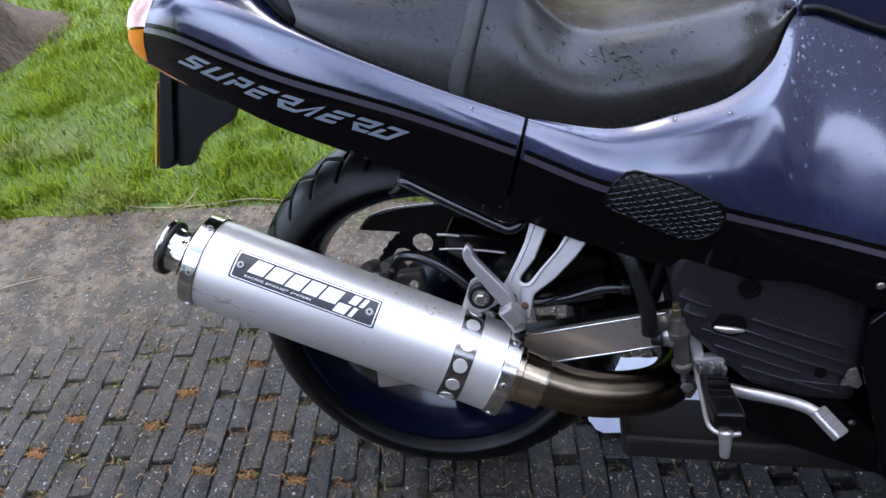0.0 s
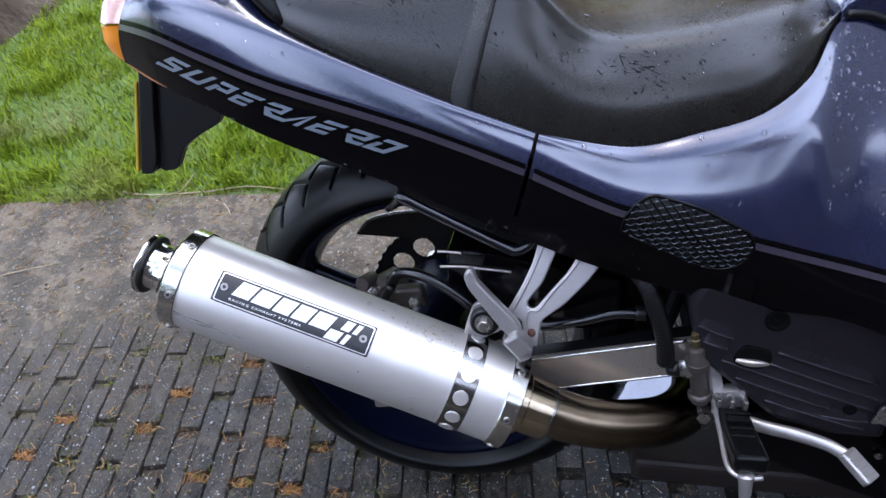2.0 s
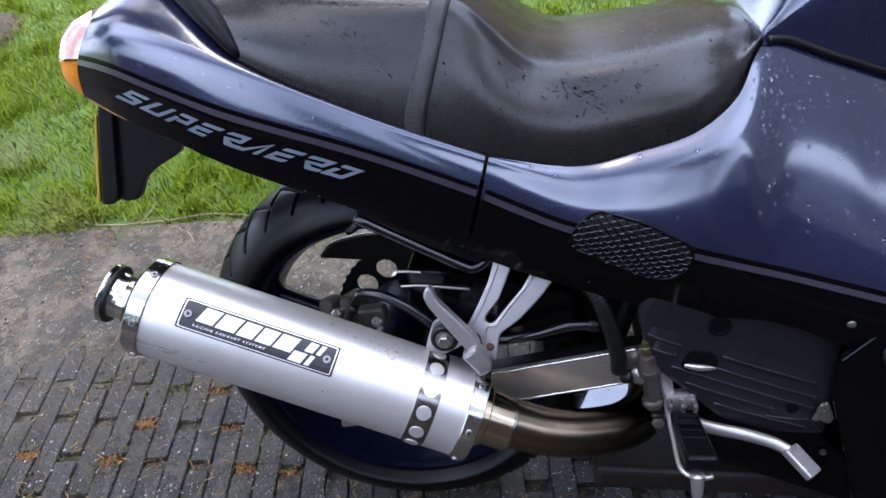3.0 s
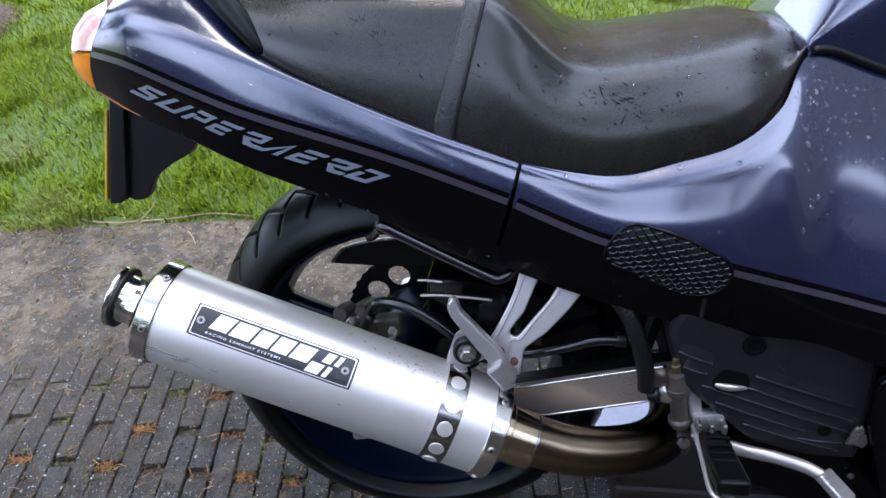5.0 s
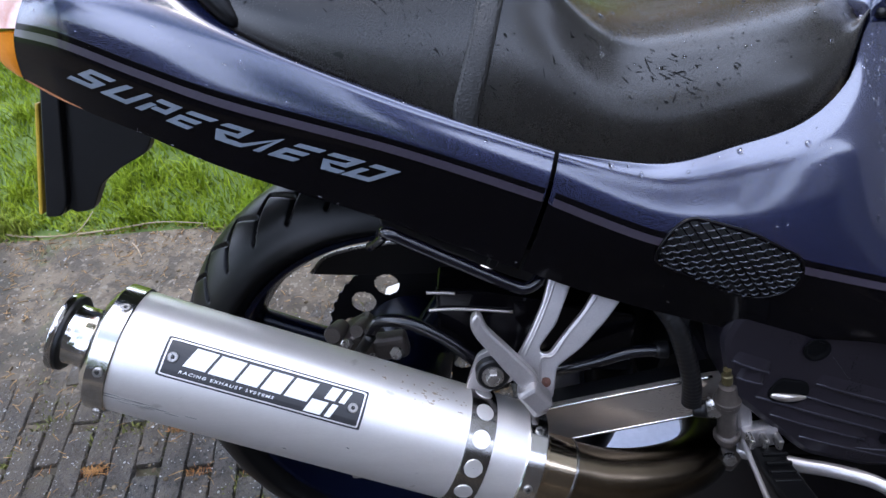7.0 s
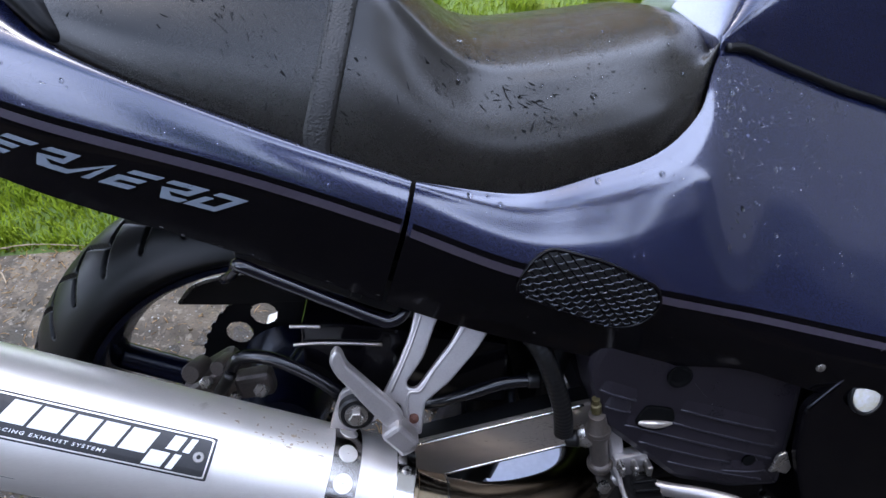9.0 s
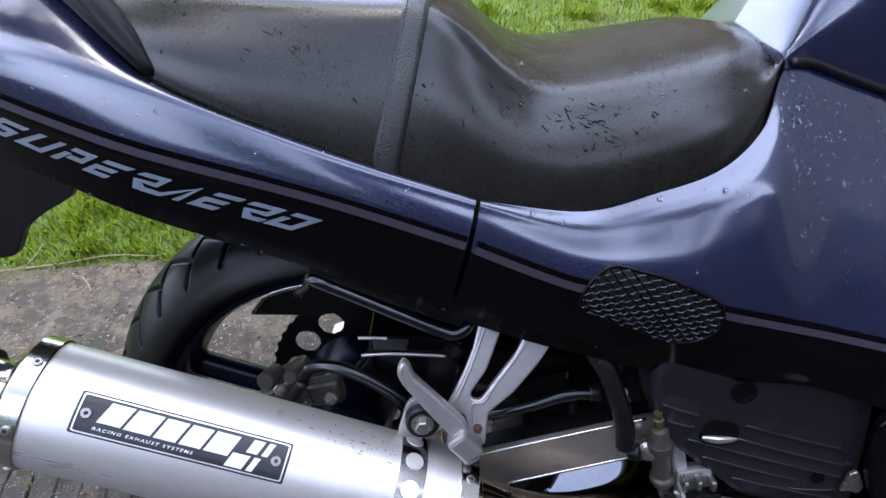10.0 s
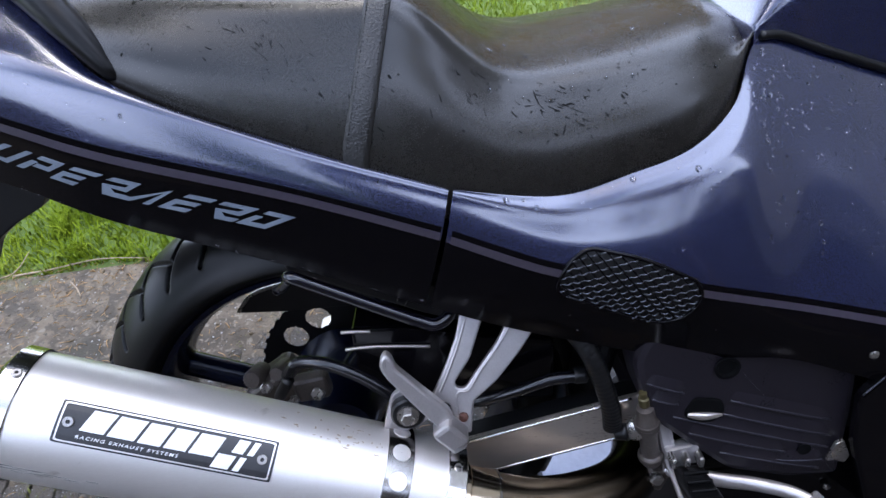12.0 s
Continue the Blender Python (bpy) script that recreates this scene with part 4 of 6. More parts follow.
rim_profile = [(-0.062, 0.232), (-0.066, 0.2325), (-0.066, 0.226), (-0.060, 0.2235), (-0.050, 0.219), (-0.030, 0.217), (-0.012, 0.212), (0.012, 0.212), (0.030, 0.217), (0.050, 0.219), (0.060, 0.2235), (0.066, 0.226), (0.066, 0.2325), (0.062, 0.232)]
wheel = part("rear_wheel", sharp(mesh("rear_wheel", *moved(lathe(rim_profile, 120), WHEEL)), 35), M_RIM, bike, "dark blue cast wheel rim")
part("tyre", placed(tyre_mesh(), WHEEL), M_RUBBER, wheel, "black grooved road tyre, wet and worn")
part("hub", sharp(mesh("hub", *moved(lathe([(-0.07, 0.02), (-0.07, 0.045), (-0.03, 0.055), (0.03, 0.065), (0.055, 0.075), (0.055, 0.02)], 48), WHEEL)), 35), M_RIM, wheel)
for k in range(3):
    a = radians(8 + 120 * k)
    for d in (-0.16, 0.16):
        p = [(0, 0.05 * math.cos(a + d * 2), 0.05 * math.sin(a + d * 2)), (0, 0.12 * math.cos(a + d * 1.2), 0.12 * math.sin(a + d * 1.2)), (0, 0.216 * math.cos(a + d * 1.3), 0.216 * math.sin(a + d * 1.3))]
        part("spoke", mesh("spoke", *moved(tube(p, 0.017, 16, 12), WHEEL)), M_RIM, wheel)


verts, faces, n, m = [], [], 344, 36
for x in (-0.078, -0.072):
    for i in range(n):
        a = 2 * math.pi * i / n
        for j in range(m + 1):
            r = 0.04 + 0.088 * j / m - (0.006 if j == m and i % 8 < 4 else 0)
            verts.append((x, r * math.cos(a), r * math.sin(a)))
o = n * (m + 1)
for i in range(n):
    for j in range(m):
        a = 2 * math.pi * (i + 0.5) / n
        r = 0.04 + 0.088 * (j + 0.5) / m
        k = round((a - 1.99) / (math.pi / 6))
        hole = 1.99 + k * math.pi / 6
        if k == -1 or (r * math.cos(a) - 0.090 * math.cos(hole)) ** 2 + (r * math.sin(a) - 0.090 * math.sin(hole)) ** 2 > 0.0188 ** 2:
            q = [i * (m + 1) + j, i * (m + 1) + j + 1, ((i + 1) % n) * (m + 1) + j + 1, ((i + 1) % n) * (m + 1) + j]
            faces += [q, [o + v for v in reversed(q)]]
    q = [i * (m + 1) + m, ((i + 1) % n) * (m + 1) + m]
    faces.append([q[0], q[1], q[1] + o, q[0] + o])
part("sprocket", placed(mesh("sprocket", verts, faces, False), pose(0, 0, 0.318, 0, 0, -90)), M_PLASTIC, wheel, "dark chain sprocket with round holes")

# decal on the tail's lower panel
WORD = "SUPERAERO"
STROKES = {
    "S": [[(0.95, 0.9), (0.12, 0.9), (0.12, 0.55), (0.88, 0.45), (0.88, 0.1), (-0.1, 0.1)]],
    "U": [[(0.12, 1.0), (0.12, 0.1), (0.88, 0.1), (0.88, 1.0)]],
    "P": [[(0.12, 0.0), (0.12, 0.62)], [(0.05, 0.9), (0.88, 0.9), (0.88, 0.42), (0.3, 0.42)]],
    "E": [[(0.95, 0.9), (0.05, 0.9)], [(0.85, 0.5), (0.12, 0.5), (0.12, 0.1), (0.95, 0.1)]],
    "R": [[(-0.1, 0.9), (0.88, 0.9), (0.88, 0.5), (0.2, 0.5), (0.65, 0.1), (1.2, 0.1)]],
    "A": [[(-0.50, 0.08), (0.15, 0.08), (0.78, 0.92), (0.86, 0.0)]],
    "O": [[(0.05, 0.9), (0.88, 0.9), (0.88, 0.1), (0.12, 0.1), (0.12, 0.62)]],
}


def stroked(word, wide=0.80, space=0.26, pen=0.21, slant=0.85):
    """Angular sans letters drawn with a broad pen, as (verts, faces) in a box 1 wide and 1 high."""
    verts, faces, x0 = [], [], 0.0
    for ch in word:
        for line in STROKES[ch]:
            p = [Vector((x0 + wide * x, y)) for x, y in line]
            for i, q in enumerate(p):
                a = (q - p[i - 1]).normalized() if i else (p[1] - q).normalized()
                b = (p[i + 1] - q).normalized() if i + 1 < len(p) else a
                na, nb = Vector((-a.y, a.x)), Vector((-b.y, b.x))
                n = na + nb
                n = n / max(n.length_squared / 2, 0.6)
                k = len(verts)
                verts += [tuple(q + n * pen / 2), tuple(q - n * pen / 2)]
                if i:
                    faces.append((k - 2, k - 1, k + 1, k))
        x0 += wide + space
    v = np.array([(x + slant * y, y, 0) for x, y in verts])
    lo, hi = v.min(0), v.max(0)
    return (v - lo) / np.maximum(hi - lo, 1e-6), faces


v, f = stroked(WORD)


def decal_put(a, b, lift):
    u = np.interp(-0.262 + 0.292 * a, [-0.318, -0.264, -0.192, -0.116, 0.029, 0.149], [0, 0.2, 0.4, 0.6, 0.8, 1.0])
    span = (curve_at(TAIL[3], u) - curve_at(TAIL[2], u)).length
    return body(TAIL, u, LOW + (0.0085 + 0.0075 * a + 0.0175 * (1 - b)) / span / 3, lift)


part("decal", thick_print(v, f, decal_put, 0.0007), M_DECAL, bike, "silver slanted lettering")

# air grille in the side panel
GRILLE = rounded([(0.244, 0.607), (0.254, 0.633), (0.272, 0.646), (0.320, 0.634), (0.368, 0.610), (0.372, 0.592), (0.362, 0.575), (0.342, 0.566), (0.318, 0.572)], 0.012, 3)


SIDE_UV = [(0.01 + 0.40 * i / 60, 0.40 + 0.6 * j / 48) for i in range(61) for j in range(49)]
SIDE_XZ = np.array([(p.x, p.z) for p in (body(SIDE, u, v) for u, v in SIDE_UV)])


def grille_put(x, z, lift):
    """The place on the side panel at a given x and height, lifted off it."""
    i = int(((SIDE_XZ - (x, z)) ** 2).sum(1).argmin())
    u, v = SIDE_UV[i]
    for _ in range(4):
        p, pu, pv = body(SIDE, u, v), body(SIDE, u + 0.004, v), body(SIDE, u, v - 0.004)
        jac = np.array([[(pu.x - p.x) / 0.004, (p.x - pv.x) / 0.004], [(pu.z - p.z) / 0.004, (p.z - pv.z) / 0.004]])
        du, dv = np.linalg.solve(jac, (x - p.x, z - p.z))
        u, v = min(max(u + du, 0), 1), min(max(v + dv, 0), 1)
    return body(SIDE, u, v, lift)


bm = bmesh.new()
bm.faces.new([bm.verts.new((x, 0, z)) for x, z in GRILLE])
bmesh.ops.triangulate(bm, faces=bm.faces[:])
for _ in range(3):
    bmesh.ops.subdivide_edges(bm, edges=[e for e in bm.edges if e.calc_length() > 0.008], cuts=1, use_grid_fill=True)
    bmesh.ops.triangulate(bm, faces=bm.faces[:])
bmesh.ops.recalc_face_normals(bm, faces=bm.faces)
for p in bm.verts:
    p.co = grille_put(p.co.x, p.co.z, 0.0012)
grille = part("grille", bm, M_PLASTIC, bike, "black wire mesh air grille")
part("grille_rim", mesh("grille_rim", *tube([grille_put(x, z, 0.0016) for x, z in GRILLE + GRILLE[:1]], 0.0019, 90, 8)), M_BLACK, grille)


def inside(x, z, poly):
    n, c = len(poly), False
    for i in range(n):
        (x1, z1), (x2, z2) = poly[i], poly[i - 1]
        if (z1 > z) != (z2 > z) and x < (x2 - x1) * (z - z1) / (z2 - z1) + x1:
            c = not c
    return c


M_WIRE = material("grey_wire", (0.075, 0.080, 0.095), 0.28, 0.7, (0.11, 0.115, 0.13), 60, 400, 0.1, 0.0003)
for slope, gap, base_lift in ((0.20, 0.0066, 0.0019), (-1.25, 0.0087, 0.0021)):
    for k in range(-30, 31):
        pts = []
        for i in range(180):
            if abs(slope) < 1:
                x = 0.24 + 0.135 * i / 179
                z = 0.606 + k * gap + slope * (x - 0.308)
            else:
                z = 0.565 + 0.085 * i / 179
                x = 0.308 + k * gap + (z - 0.606) / slope
            if inside(x, z, GRILLE):
                ph = (x - 0.24) / 0.0087 * 2 * math.pi if abs(slope) < 1 else 0
                pts.append(grille_put(x, z, base_lift + (0.0013 if abs(slope) < 1 else 0.0) * math.sin(ph + k * math.pi)))
        if len(pts) > 4:
            part("wire", mesh("wire", *tube(pts, 0.0007 if abs(slope) < 1 else 0.0006, min(len(pts), 150), 5)), M_WIRE if abs(slope) < 1 else M_BLACK, grille)

# luggage hook rail under the tail
part("rail_bracket", placed(slab(rounded([(0.0, 0.650), (0.0, 0.616), (0.06, 0.588), (0.125, 0.558), (0.175, 0.540), (0.175, 0.600)], 0.004, 2), 0.006), pose(0, -0.172, 0)), M_PLASTIC, bike, "black bracket behind the rail")
part("rail_post", mesh("rail_post", *tube([(0.006, -0.193, 0.612), (-0.004, -0.186, 0.600), (-0.012, -0.176, 0.592)], 0.0045, 10, 10)), M_GLOSS, bike)
part("rail_stop", placed(block((0.010, 0.006, 0.010), 0.002), pose(0.108, -0.182, 0.577, 0, 25, 0)), M_PLASTIC, bike)
part("hook_rail", mesh("hook_rail", *tube([(-0.004, -0.1780, 0.5960), (0.003, -0.1880, 0.6120), (0.010, -0.1960, 0.6160), (0.030, -0.1960, 0.6060), (0.060, -0.1960, 0.5910), (0.095, -0.1970, 0.5740), (0.125, -0.1980, 0.5600), (0.138, -0.1980, 0.5560), (0.150, -0.1940, 0.5610), (0.156, -0.1840, 0.5720)], lambda u: 0.0038 + 0.0024 * min(u * 5, 1), 70, 14)), M_GLOSS, bike, "glossy black luggage hook rail")

# pillion footrest hanger: a cast V, its folding peg and the silencer's bolt
VEE = [(0.165, 0.014), (0.189, 0.010), (0.169, -0.043), (0.153, -0.065), (0.154, -0.071), (0.160, -0.072), (0.164, -0.070), (0.176, -0.054), (0.196, -0.029), (0.214, 0.004), (0.240, -0.008), (0.218, -0.039), (0.194, -0.066), (0.170, -0.085), (0.166, -0.116), (0.160, -0.115), (0.150, -0.102), (0.147, -0.086), (0.128, -0.080), (0.134, -0.070), (0.146, -0.046), (0.156, -0.022)]
SLOPE = pose(0, -0.190, 0.560, -24.2, 0, 0)
hanger = part("footrest_hanger", placed(sharp(slab(rounded(VEE, 0.004, 3), 0.009, 0.0018), 14), SLOPE @ pose(0, 0.009, 0)), M_CAST, bike, "cast aluminium V-shaped footrest hanger")
for pts in ([(0.1695, 0.004), (0.1595, -0.025), (0.1505, -0.047), (0.138, -0.074)], [(0.213, -0.008), (0.197, -0.032), (0.178, -0.056), (0.166, -0.0735), (0.156, -0.075), (0.1535, -0.083), (0.1545, -0.101), (0.162, -0.111)]):
    part("hanger_rim", placed(mesh("hanger_rim", *tube([(x, -0.0004, z) for x, z in pts], 0.0014, 40, 8)), SLOPE), M_CAST, hanger)
part("hanger_lug", placed(block((0.018, 0.030, 0.022), 0.004), pose(0.149, -0.236, 0.452, 0, -32, 0)), M_CAST, hanger)
part("pivot_pin", placed(sharp(mesh("pivot_pin", *moved(lathe([(0, 0.0005), (0, 0.0050), (0.0018, 0.0043), (0.0024, 0.0005)], 18), turn_to((0, -1, 0), (0.159, 0.0, -0.100)))), 30), SLOPE), material("rusty_pin", (0.12, 0.05, 0.035), 0.55, 0.3), hanger)
PEG = [(0.091, 0.005), (0.086, -0.001), (0.085, -0.009), (0.090, -0.020), (0.117, -0.054), (0.136, -0.076), (0.150, -0.066), (0.145, -0.056), (0.0995, -0.010), (0.096, 0.001)]
PEG_SLOPE = pose(0, -0.240, 0.550, -11.3, 0, 0)
peg = part("folding_footrest", placed(sharp(slab(rounded(PEG, 0.004, 3), 0.011, 0.003), 14), PEG_SLOPE @ pose(0, 0.011, 0)), M_CAST, bike, "folded cast aluminium pillion footrest")
part("pivot", placed(sharp(block((0.030, 0.022, 0.022), 0.004), 14), pose(0.146, -0.252, 0.470, 0, 50, 0)), M_CAST, peg)
YAX = (0, -1, 0)
mount = part("silencer_bolt", sharp(mesh("silencer_bolt", *moved(lathe([(0, 0.0005), (0, 0.0165), (0.014, 0.0165), (0.016, 0.0145), (0.016, 0.0005)], 28), turn_to((0.05, -1, 0.12), (0.106, -0.226, 0.483)))), 40), M_PLASTIC, bike, "silencer bolt in a rubber bush")
part("washer", sharp(mesh("washer", *moved(lathe([(0, 0.0005), (0, 0.0105), (0.002, 0.0105), (0.002, 0.0005)], 24), turn_to((0.05, -1, 0.12), (0.1066, -0.242, 0.485)))), 40), M_BOLT, mount)
part("bolt_head", sharp(mesh("bolt_head", *moved(lathe([(0, 0.0005), (0, 0.0072), (0.005, 0.0072), (0.006, 0.006), (0.006, 0.0005)], 6), turn_to((0.05, -1, 0.12), (0.1067, -0.244, 0.485)))), 20), M_BOLT, mount)
ol = [(0.078, 0.450), (0.084, 0.474), (0.092, 0.500), (0.106, 0.508), (0.122, 0.500), (0.130, 0.485), (0.128, 0.470), (0.098, 0.452)]
part("silencer_bracket", placed(slab(rounded(ol, 0.006, 3), 0.006, 0.001), pose(0, -0.224, 0)), M_CAST, mount)

# swing arm: a tapered aluminium box with bright edges
def arm(y, th, low=0.0):
    ol = [(-0.055, 0.335), (0.05, 0.372), (0.161, 0.402), (0.335, 0.447), (0.350, 0.449), (0.352, 0.402), (0.345, 0.398), (0.208, 0.361), (0.06, 0.318), (-0.055, 0.295)]
    ol = [(x, z - low if i < 5 else z + low) for i, (x, z) in enumerate(ol)]
    return placed(sharp(slab(rounded(ol, 0.006, 3), th, min(0.003, th * 0.4)), 14), pose(0, y, 0))


swing = part("swing_arm", arm(-0.187, 0.007), M_SWING, bike, "satin aluminium box-section swing arm")
# chrome lines added as the sky's highlight on the arm's upper and lower edges
for pts in ([(0.05, 0.3705), (0.161, 0.4005), (0.25, 0.4235), (0.335, 0.4455)], [(0.06, 0.3205), (0.208, 0.3630), (0.28, 0.3820), (0.345, 0.3995)]):
    part("swing_arm_glint", mesh("swing_arm_glint", *tube([(x, -0.1935, z) for x, z in pts], 0.0017, 30, 10)), M_CHROME, swing)
part("swing_arm_core", arm(-0.160, 0.026, 0.005), M_PLASTIC, swing)
part("swing_arm", arm(0.175, 0.034), M_SWING, bike)
part("pivot_cross", placed(block((0.05, 0.34, 0.05), 0.01), pose(0.37, 0, 0.42)), M_ENGINE, swing)

# dark parts between wheel and engine
guard = part("chain_guard", placed(slab(rounded([(-0.139, 0.435), (-0.113, 0.462), (-0.068, 0.476), (-0.002, 0.485), (0.10, 0.480), (0.10, 0.435), (0.006, 0.435), (-0.076, 0.433)], 0.004, 3), 0.010), pose(0, 0.055, 0)), M_PLASTIC, bike, "black chain guard")
# zinc-bright bar in place of the sky's reflection on the black guard
part("guard_glint", mesh("guard_glint", *tube([(-0.136, 0.044, 0.438), (-0.113, 0.044, 0.4635), (-0.068, 0.044, 0.4775), (-0.002, 0.044, 0.4865)], 0.0026, 30, 10)), M_BOLT, guard, "bright strip for the sky's glint on the guard's top")
brace = part("torque_arm", placed(sharp(slab(rounded([(0.050, 0.532), (0.10, 0.530), (0.26, 0.500), (0.26, 0.425), (0.12, 0.430), (0.050, 0.475)], 0.005, 3), 0.05, 0.004), 14), pose(0, -0.110, 0)), M_BLACK, bike, "glossy black brace over the swing arm")
# two aluminium bars drawn for the glints on the glossy brace
for pts in ([(0.040, -0.162, 0.530), (0.055, -0.162, 0.530), (0.070, -0.162, 0.529)], [(0.042, -0.162, 0.5085), (0.073, -0.162, 0.510), (0.130, -0.162, 0.506)]):
    part("brace_glint", mesh("brace_glint", *tube(pts, 0.0018, 16, 10)), M_SWING, brace)
part("inner_mudguard", placed(sharp(block((0.025, 0.24, 0.26), 0.01), 14), pose(0.335, 0, 0.47, 0, 12, 0)), M_PLASTIC, bike)
part("shock_absorber", mesh("shock_absorber", *tube([(0.27, 0, 0.56), (0.28, 0, 0.45), (0.30, 0, 0.30)], 0.045, 20, 20)), M_PLASTIC, bike)
rows = []
for i in range(17):
    a = radians(62 + 40 * i / 16)
    rows.append([(0.355 * math.cos(a), 0.118 * k / 6, 0.318 + (0.352 - 0.02 * (abs(k) / 6) ** 3) * math.sin(a)) for k in range(-6, 7)])
part("wheel_arch", shell(rows, 0.004), M_PLASTIC, bike)

# rear brake caliper, its bolts and hose
cal = part("brake_caliper", placed(sharp(block((0.062, 0.050, 0.040), 0.008, 3), 14), pose(-0.050, -0.118, 0.436, 0, -32, 0)), M_CALIPER, bike, "brown-grey rear brake caliper")
part("caliper_ear", placed(sharp(block((0.040, 0.022, 0.030), 0.007, 3), 14), pose(-0.004, -0.142, 0.450, 0, -10, 0)), M_CALIPER, cal)
for x, y, z, r in ((0.004, -0.152, 0.447, 0.0075), (-0.052, -0.146, 0.455, 0.0065), (-0.024, -0.150, 0.438, 0.006)):
    part("caliper_bolt", sharp(mesh("caliper_bolt", *moved(lathe([(0, 0.0005), (0, r), (0.008, r), (0.009, r * 0.8), (0.009, 0.0005)], 6), turn_to((-0.1, -1, 0.5), (x, y, z)))), 20), M_BOLT, cal)
for x, z, r in ((-0.066, 0.452, 0.011), (-0.038, 0.458, 0.009)):
    part("caliper_boss", sharp(mesh("caliper_boss", *moved(lathe([(0, 0.0005), (0, r), (0.03, r), (0.034, r * 0.8), (0.034, 0.0005)], 18), turn_to((-0.1, -1, 0.35), (x, -0.112, z)))), 30), M_CALIPER, cal)
part("bleed_hose", mesh("bleed_hose", *tube([(-0.040, -0.150, 0.444), (-0.032, -0.160, 0.460), (-0.022, -0.166, 0.478)], 0.0065, 14, 10)), M_PLASTIC, cal)
part("brake_hose", mesh("brake_hose", *tube([(-0.024, -0.160, 0.478), (-0.010, -0.165, 0.497), (0.020, -0.172, 0.500), (0.055, -0.176, 0.484), (0.085, -0.178, 0.460), (0.11, -0.17, 0.43), (0.14, -0.15, 0.41)], 0.0070, 60, 14)), M_HOSE, bike, "black rubber brake hose")
part("breather_hose", mesh("breather_hose", *tube([(0.12, -0.150, 0.43), (0.170, -0.175, 0.440), (0.212, -0.182, 0.455), (0.252, -0.184, 0.470), (0.285, -0.184, 0.473), (0.30, -0.17, 0.47)], 0.0066, 50, 14)), M_HOSE, bike, "black rubber hose")
part("hose_clip", mesh("hose_clip", *tube([(0.276, -0.184, 0.473), (0.288, -0.184, 0.473)], 0.009, 4, 14)), M_PLASTIC, bike)

# rear master cylinder with its corrugated hose
master = part("master_cylinder", sharp(mesh("master_cylinder", *moved(lathe([(0, 0.0005), (0, 0.0105), (0.012, 0.0115), (0.014, 0.0095), (0.052, 0.0095), (0.055, 0.0125), (0.066, 0.0125), (0.070, 0.010), (0.084, 0.0085), (0.086, 0.0005)], 24), turn_to((-0.20, -0.12, 1), (0.357, -0.208, 0.372)))), 40), M_CALIPER, bike, "grey rear brake master cylinder")
for d in (0.006, 0.060):
    c = Vector((0.357, -0.208, 0.372)) + Vector((-0.20, -0.12, 1)).normalized() * d
    part("collar", sharp(mesh("collar", *moved(lathe([(0, 0.009), (0, 0.0128), (0.001, 0.0134), (0.005, 0.0134), (0.006, 0.0128), (0.006, 0.009)], 28), turn_to((-0.20, -0.12, 1), c))), 30), M_CALIPER, master)
part("bleed_screw", sharp(mesh("bleed_screw", *moved(lathe([(0, 0.0005), (0, 0.0055), (0.010, 0.0055), (0.011, 0.004), (0.018, 0.004), (0.018, 0.0005)], 12), turn_to((-0.20, -0.12, 1), (0.340, -0.217, 0.457)))), 40), material("brass_screw", (0.11, 0.09, 0.04), 0.45, 0.5), master)
part("banjo_bolt", sharp(mesh("banjo_bolt", *moved(lathe([(0, 0.0005), (0, 0.0105), (0.009, 0.0105), (0.010, 0.009), (0.010, 0.0005)], 16), turn_to((-0.5, -1, 0.2), (0.337, -0.206, 0.418)))), 40), M_BOLT, master)
part("banjo_boot", mesh("banjo_boot", *tube([(0.318, -0.206, 0.414), (0.328, -0.212, 0.418)], 0.009, 4, 14)), M_PLASTIC, master)
part("corrugated_hose", mesh("corrugated_hose", *tube([(0.262, -0.190, 0.545), (0.283, -0.202, 0.520), (0.297, -0.208, 0.488), (0.308, -0.210, 0.452), (0.312, -0.209, 0.424)], lambda u: 0.0098 + 0.0002 * math.sin(u * 190), 120, 16)), M_PLASTIC, bike, "black corrugated rubber hose")

# rider's footrest, brake pedal and their bracket
rest = part("rider_footrest", sharp(placed(block((0.036, 0.016, 0.026), 0.004), pose(0.386, -0.212, 0.385, 0, -12, 0)), 40), M_CAST, bike, "rider's footrest with a ribbed rubber pad")
part("footrest_bracket", placed(sharp(block((0.016, 0.014, 0.085), 0.004), 14), pose(0.370, -0.205, 0.400, 0, -14, 0)), M_CAST, rest)
part("bracket_foot", placed(sharp(block((0.026, 0.016, 0.030), 0.005), 14), pose(0.366, -0.198, 0.338, 0, 20, 0)), M_CALIPER, rest)
part("bracket_bolt", sharp(mesh("bracket_bolt", *moved(lathe([(0, 0.0005), (0, 0.008), (0.006, 0.008), (0.007, 0.006), (0.007, 0.0005)], 6), turn_to(YAX, (0.364, -0.206, 0.345)))), 20), M_BOLT, rest)
for dx in (-0.014, 0.0, 0.014):
    part("spring_coil", placed(block((0.006, 0.018, 0.012), 0.002), pose(0.386 + dx, -0.224, 0.388)), M_BOLT, rest)
pad = part("rubber_pad", placed(sharp(block((0.034, 0.088, 0.020), 0.005, 3), 14), pose(0.390, -0.268, 0.374, -6, 0, 3)), M_RUBBER, rest, "black ribbed rubber pad")
for k in range(5):
    part("pad_rib", placed(block((0.026, 0.004, 0.004), 0.0012), pose(0.390, -0.243 - 0.0105 * k, 0.3865 - 0.001 * k, -6, 0, 3)), M_RUBBER, rest)
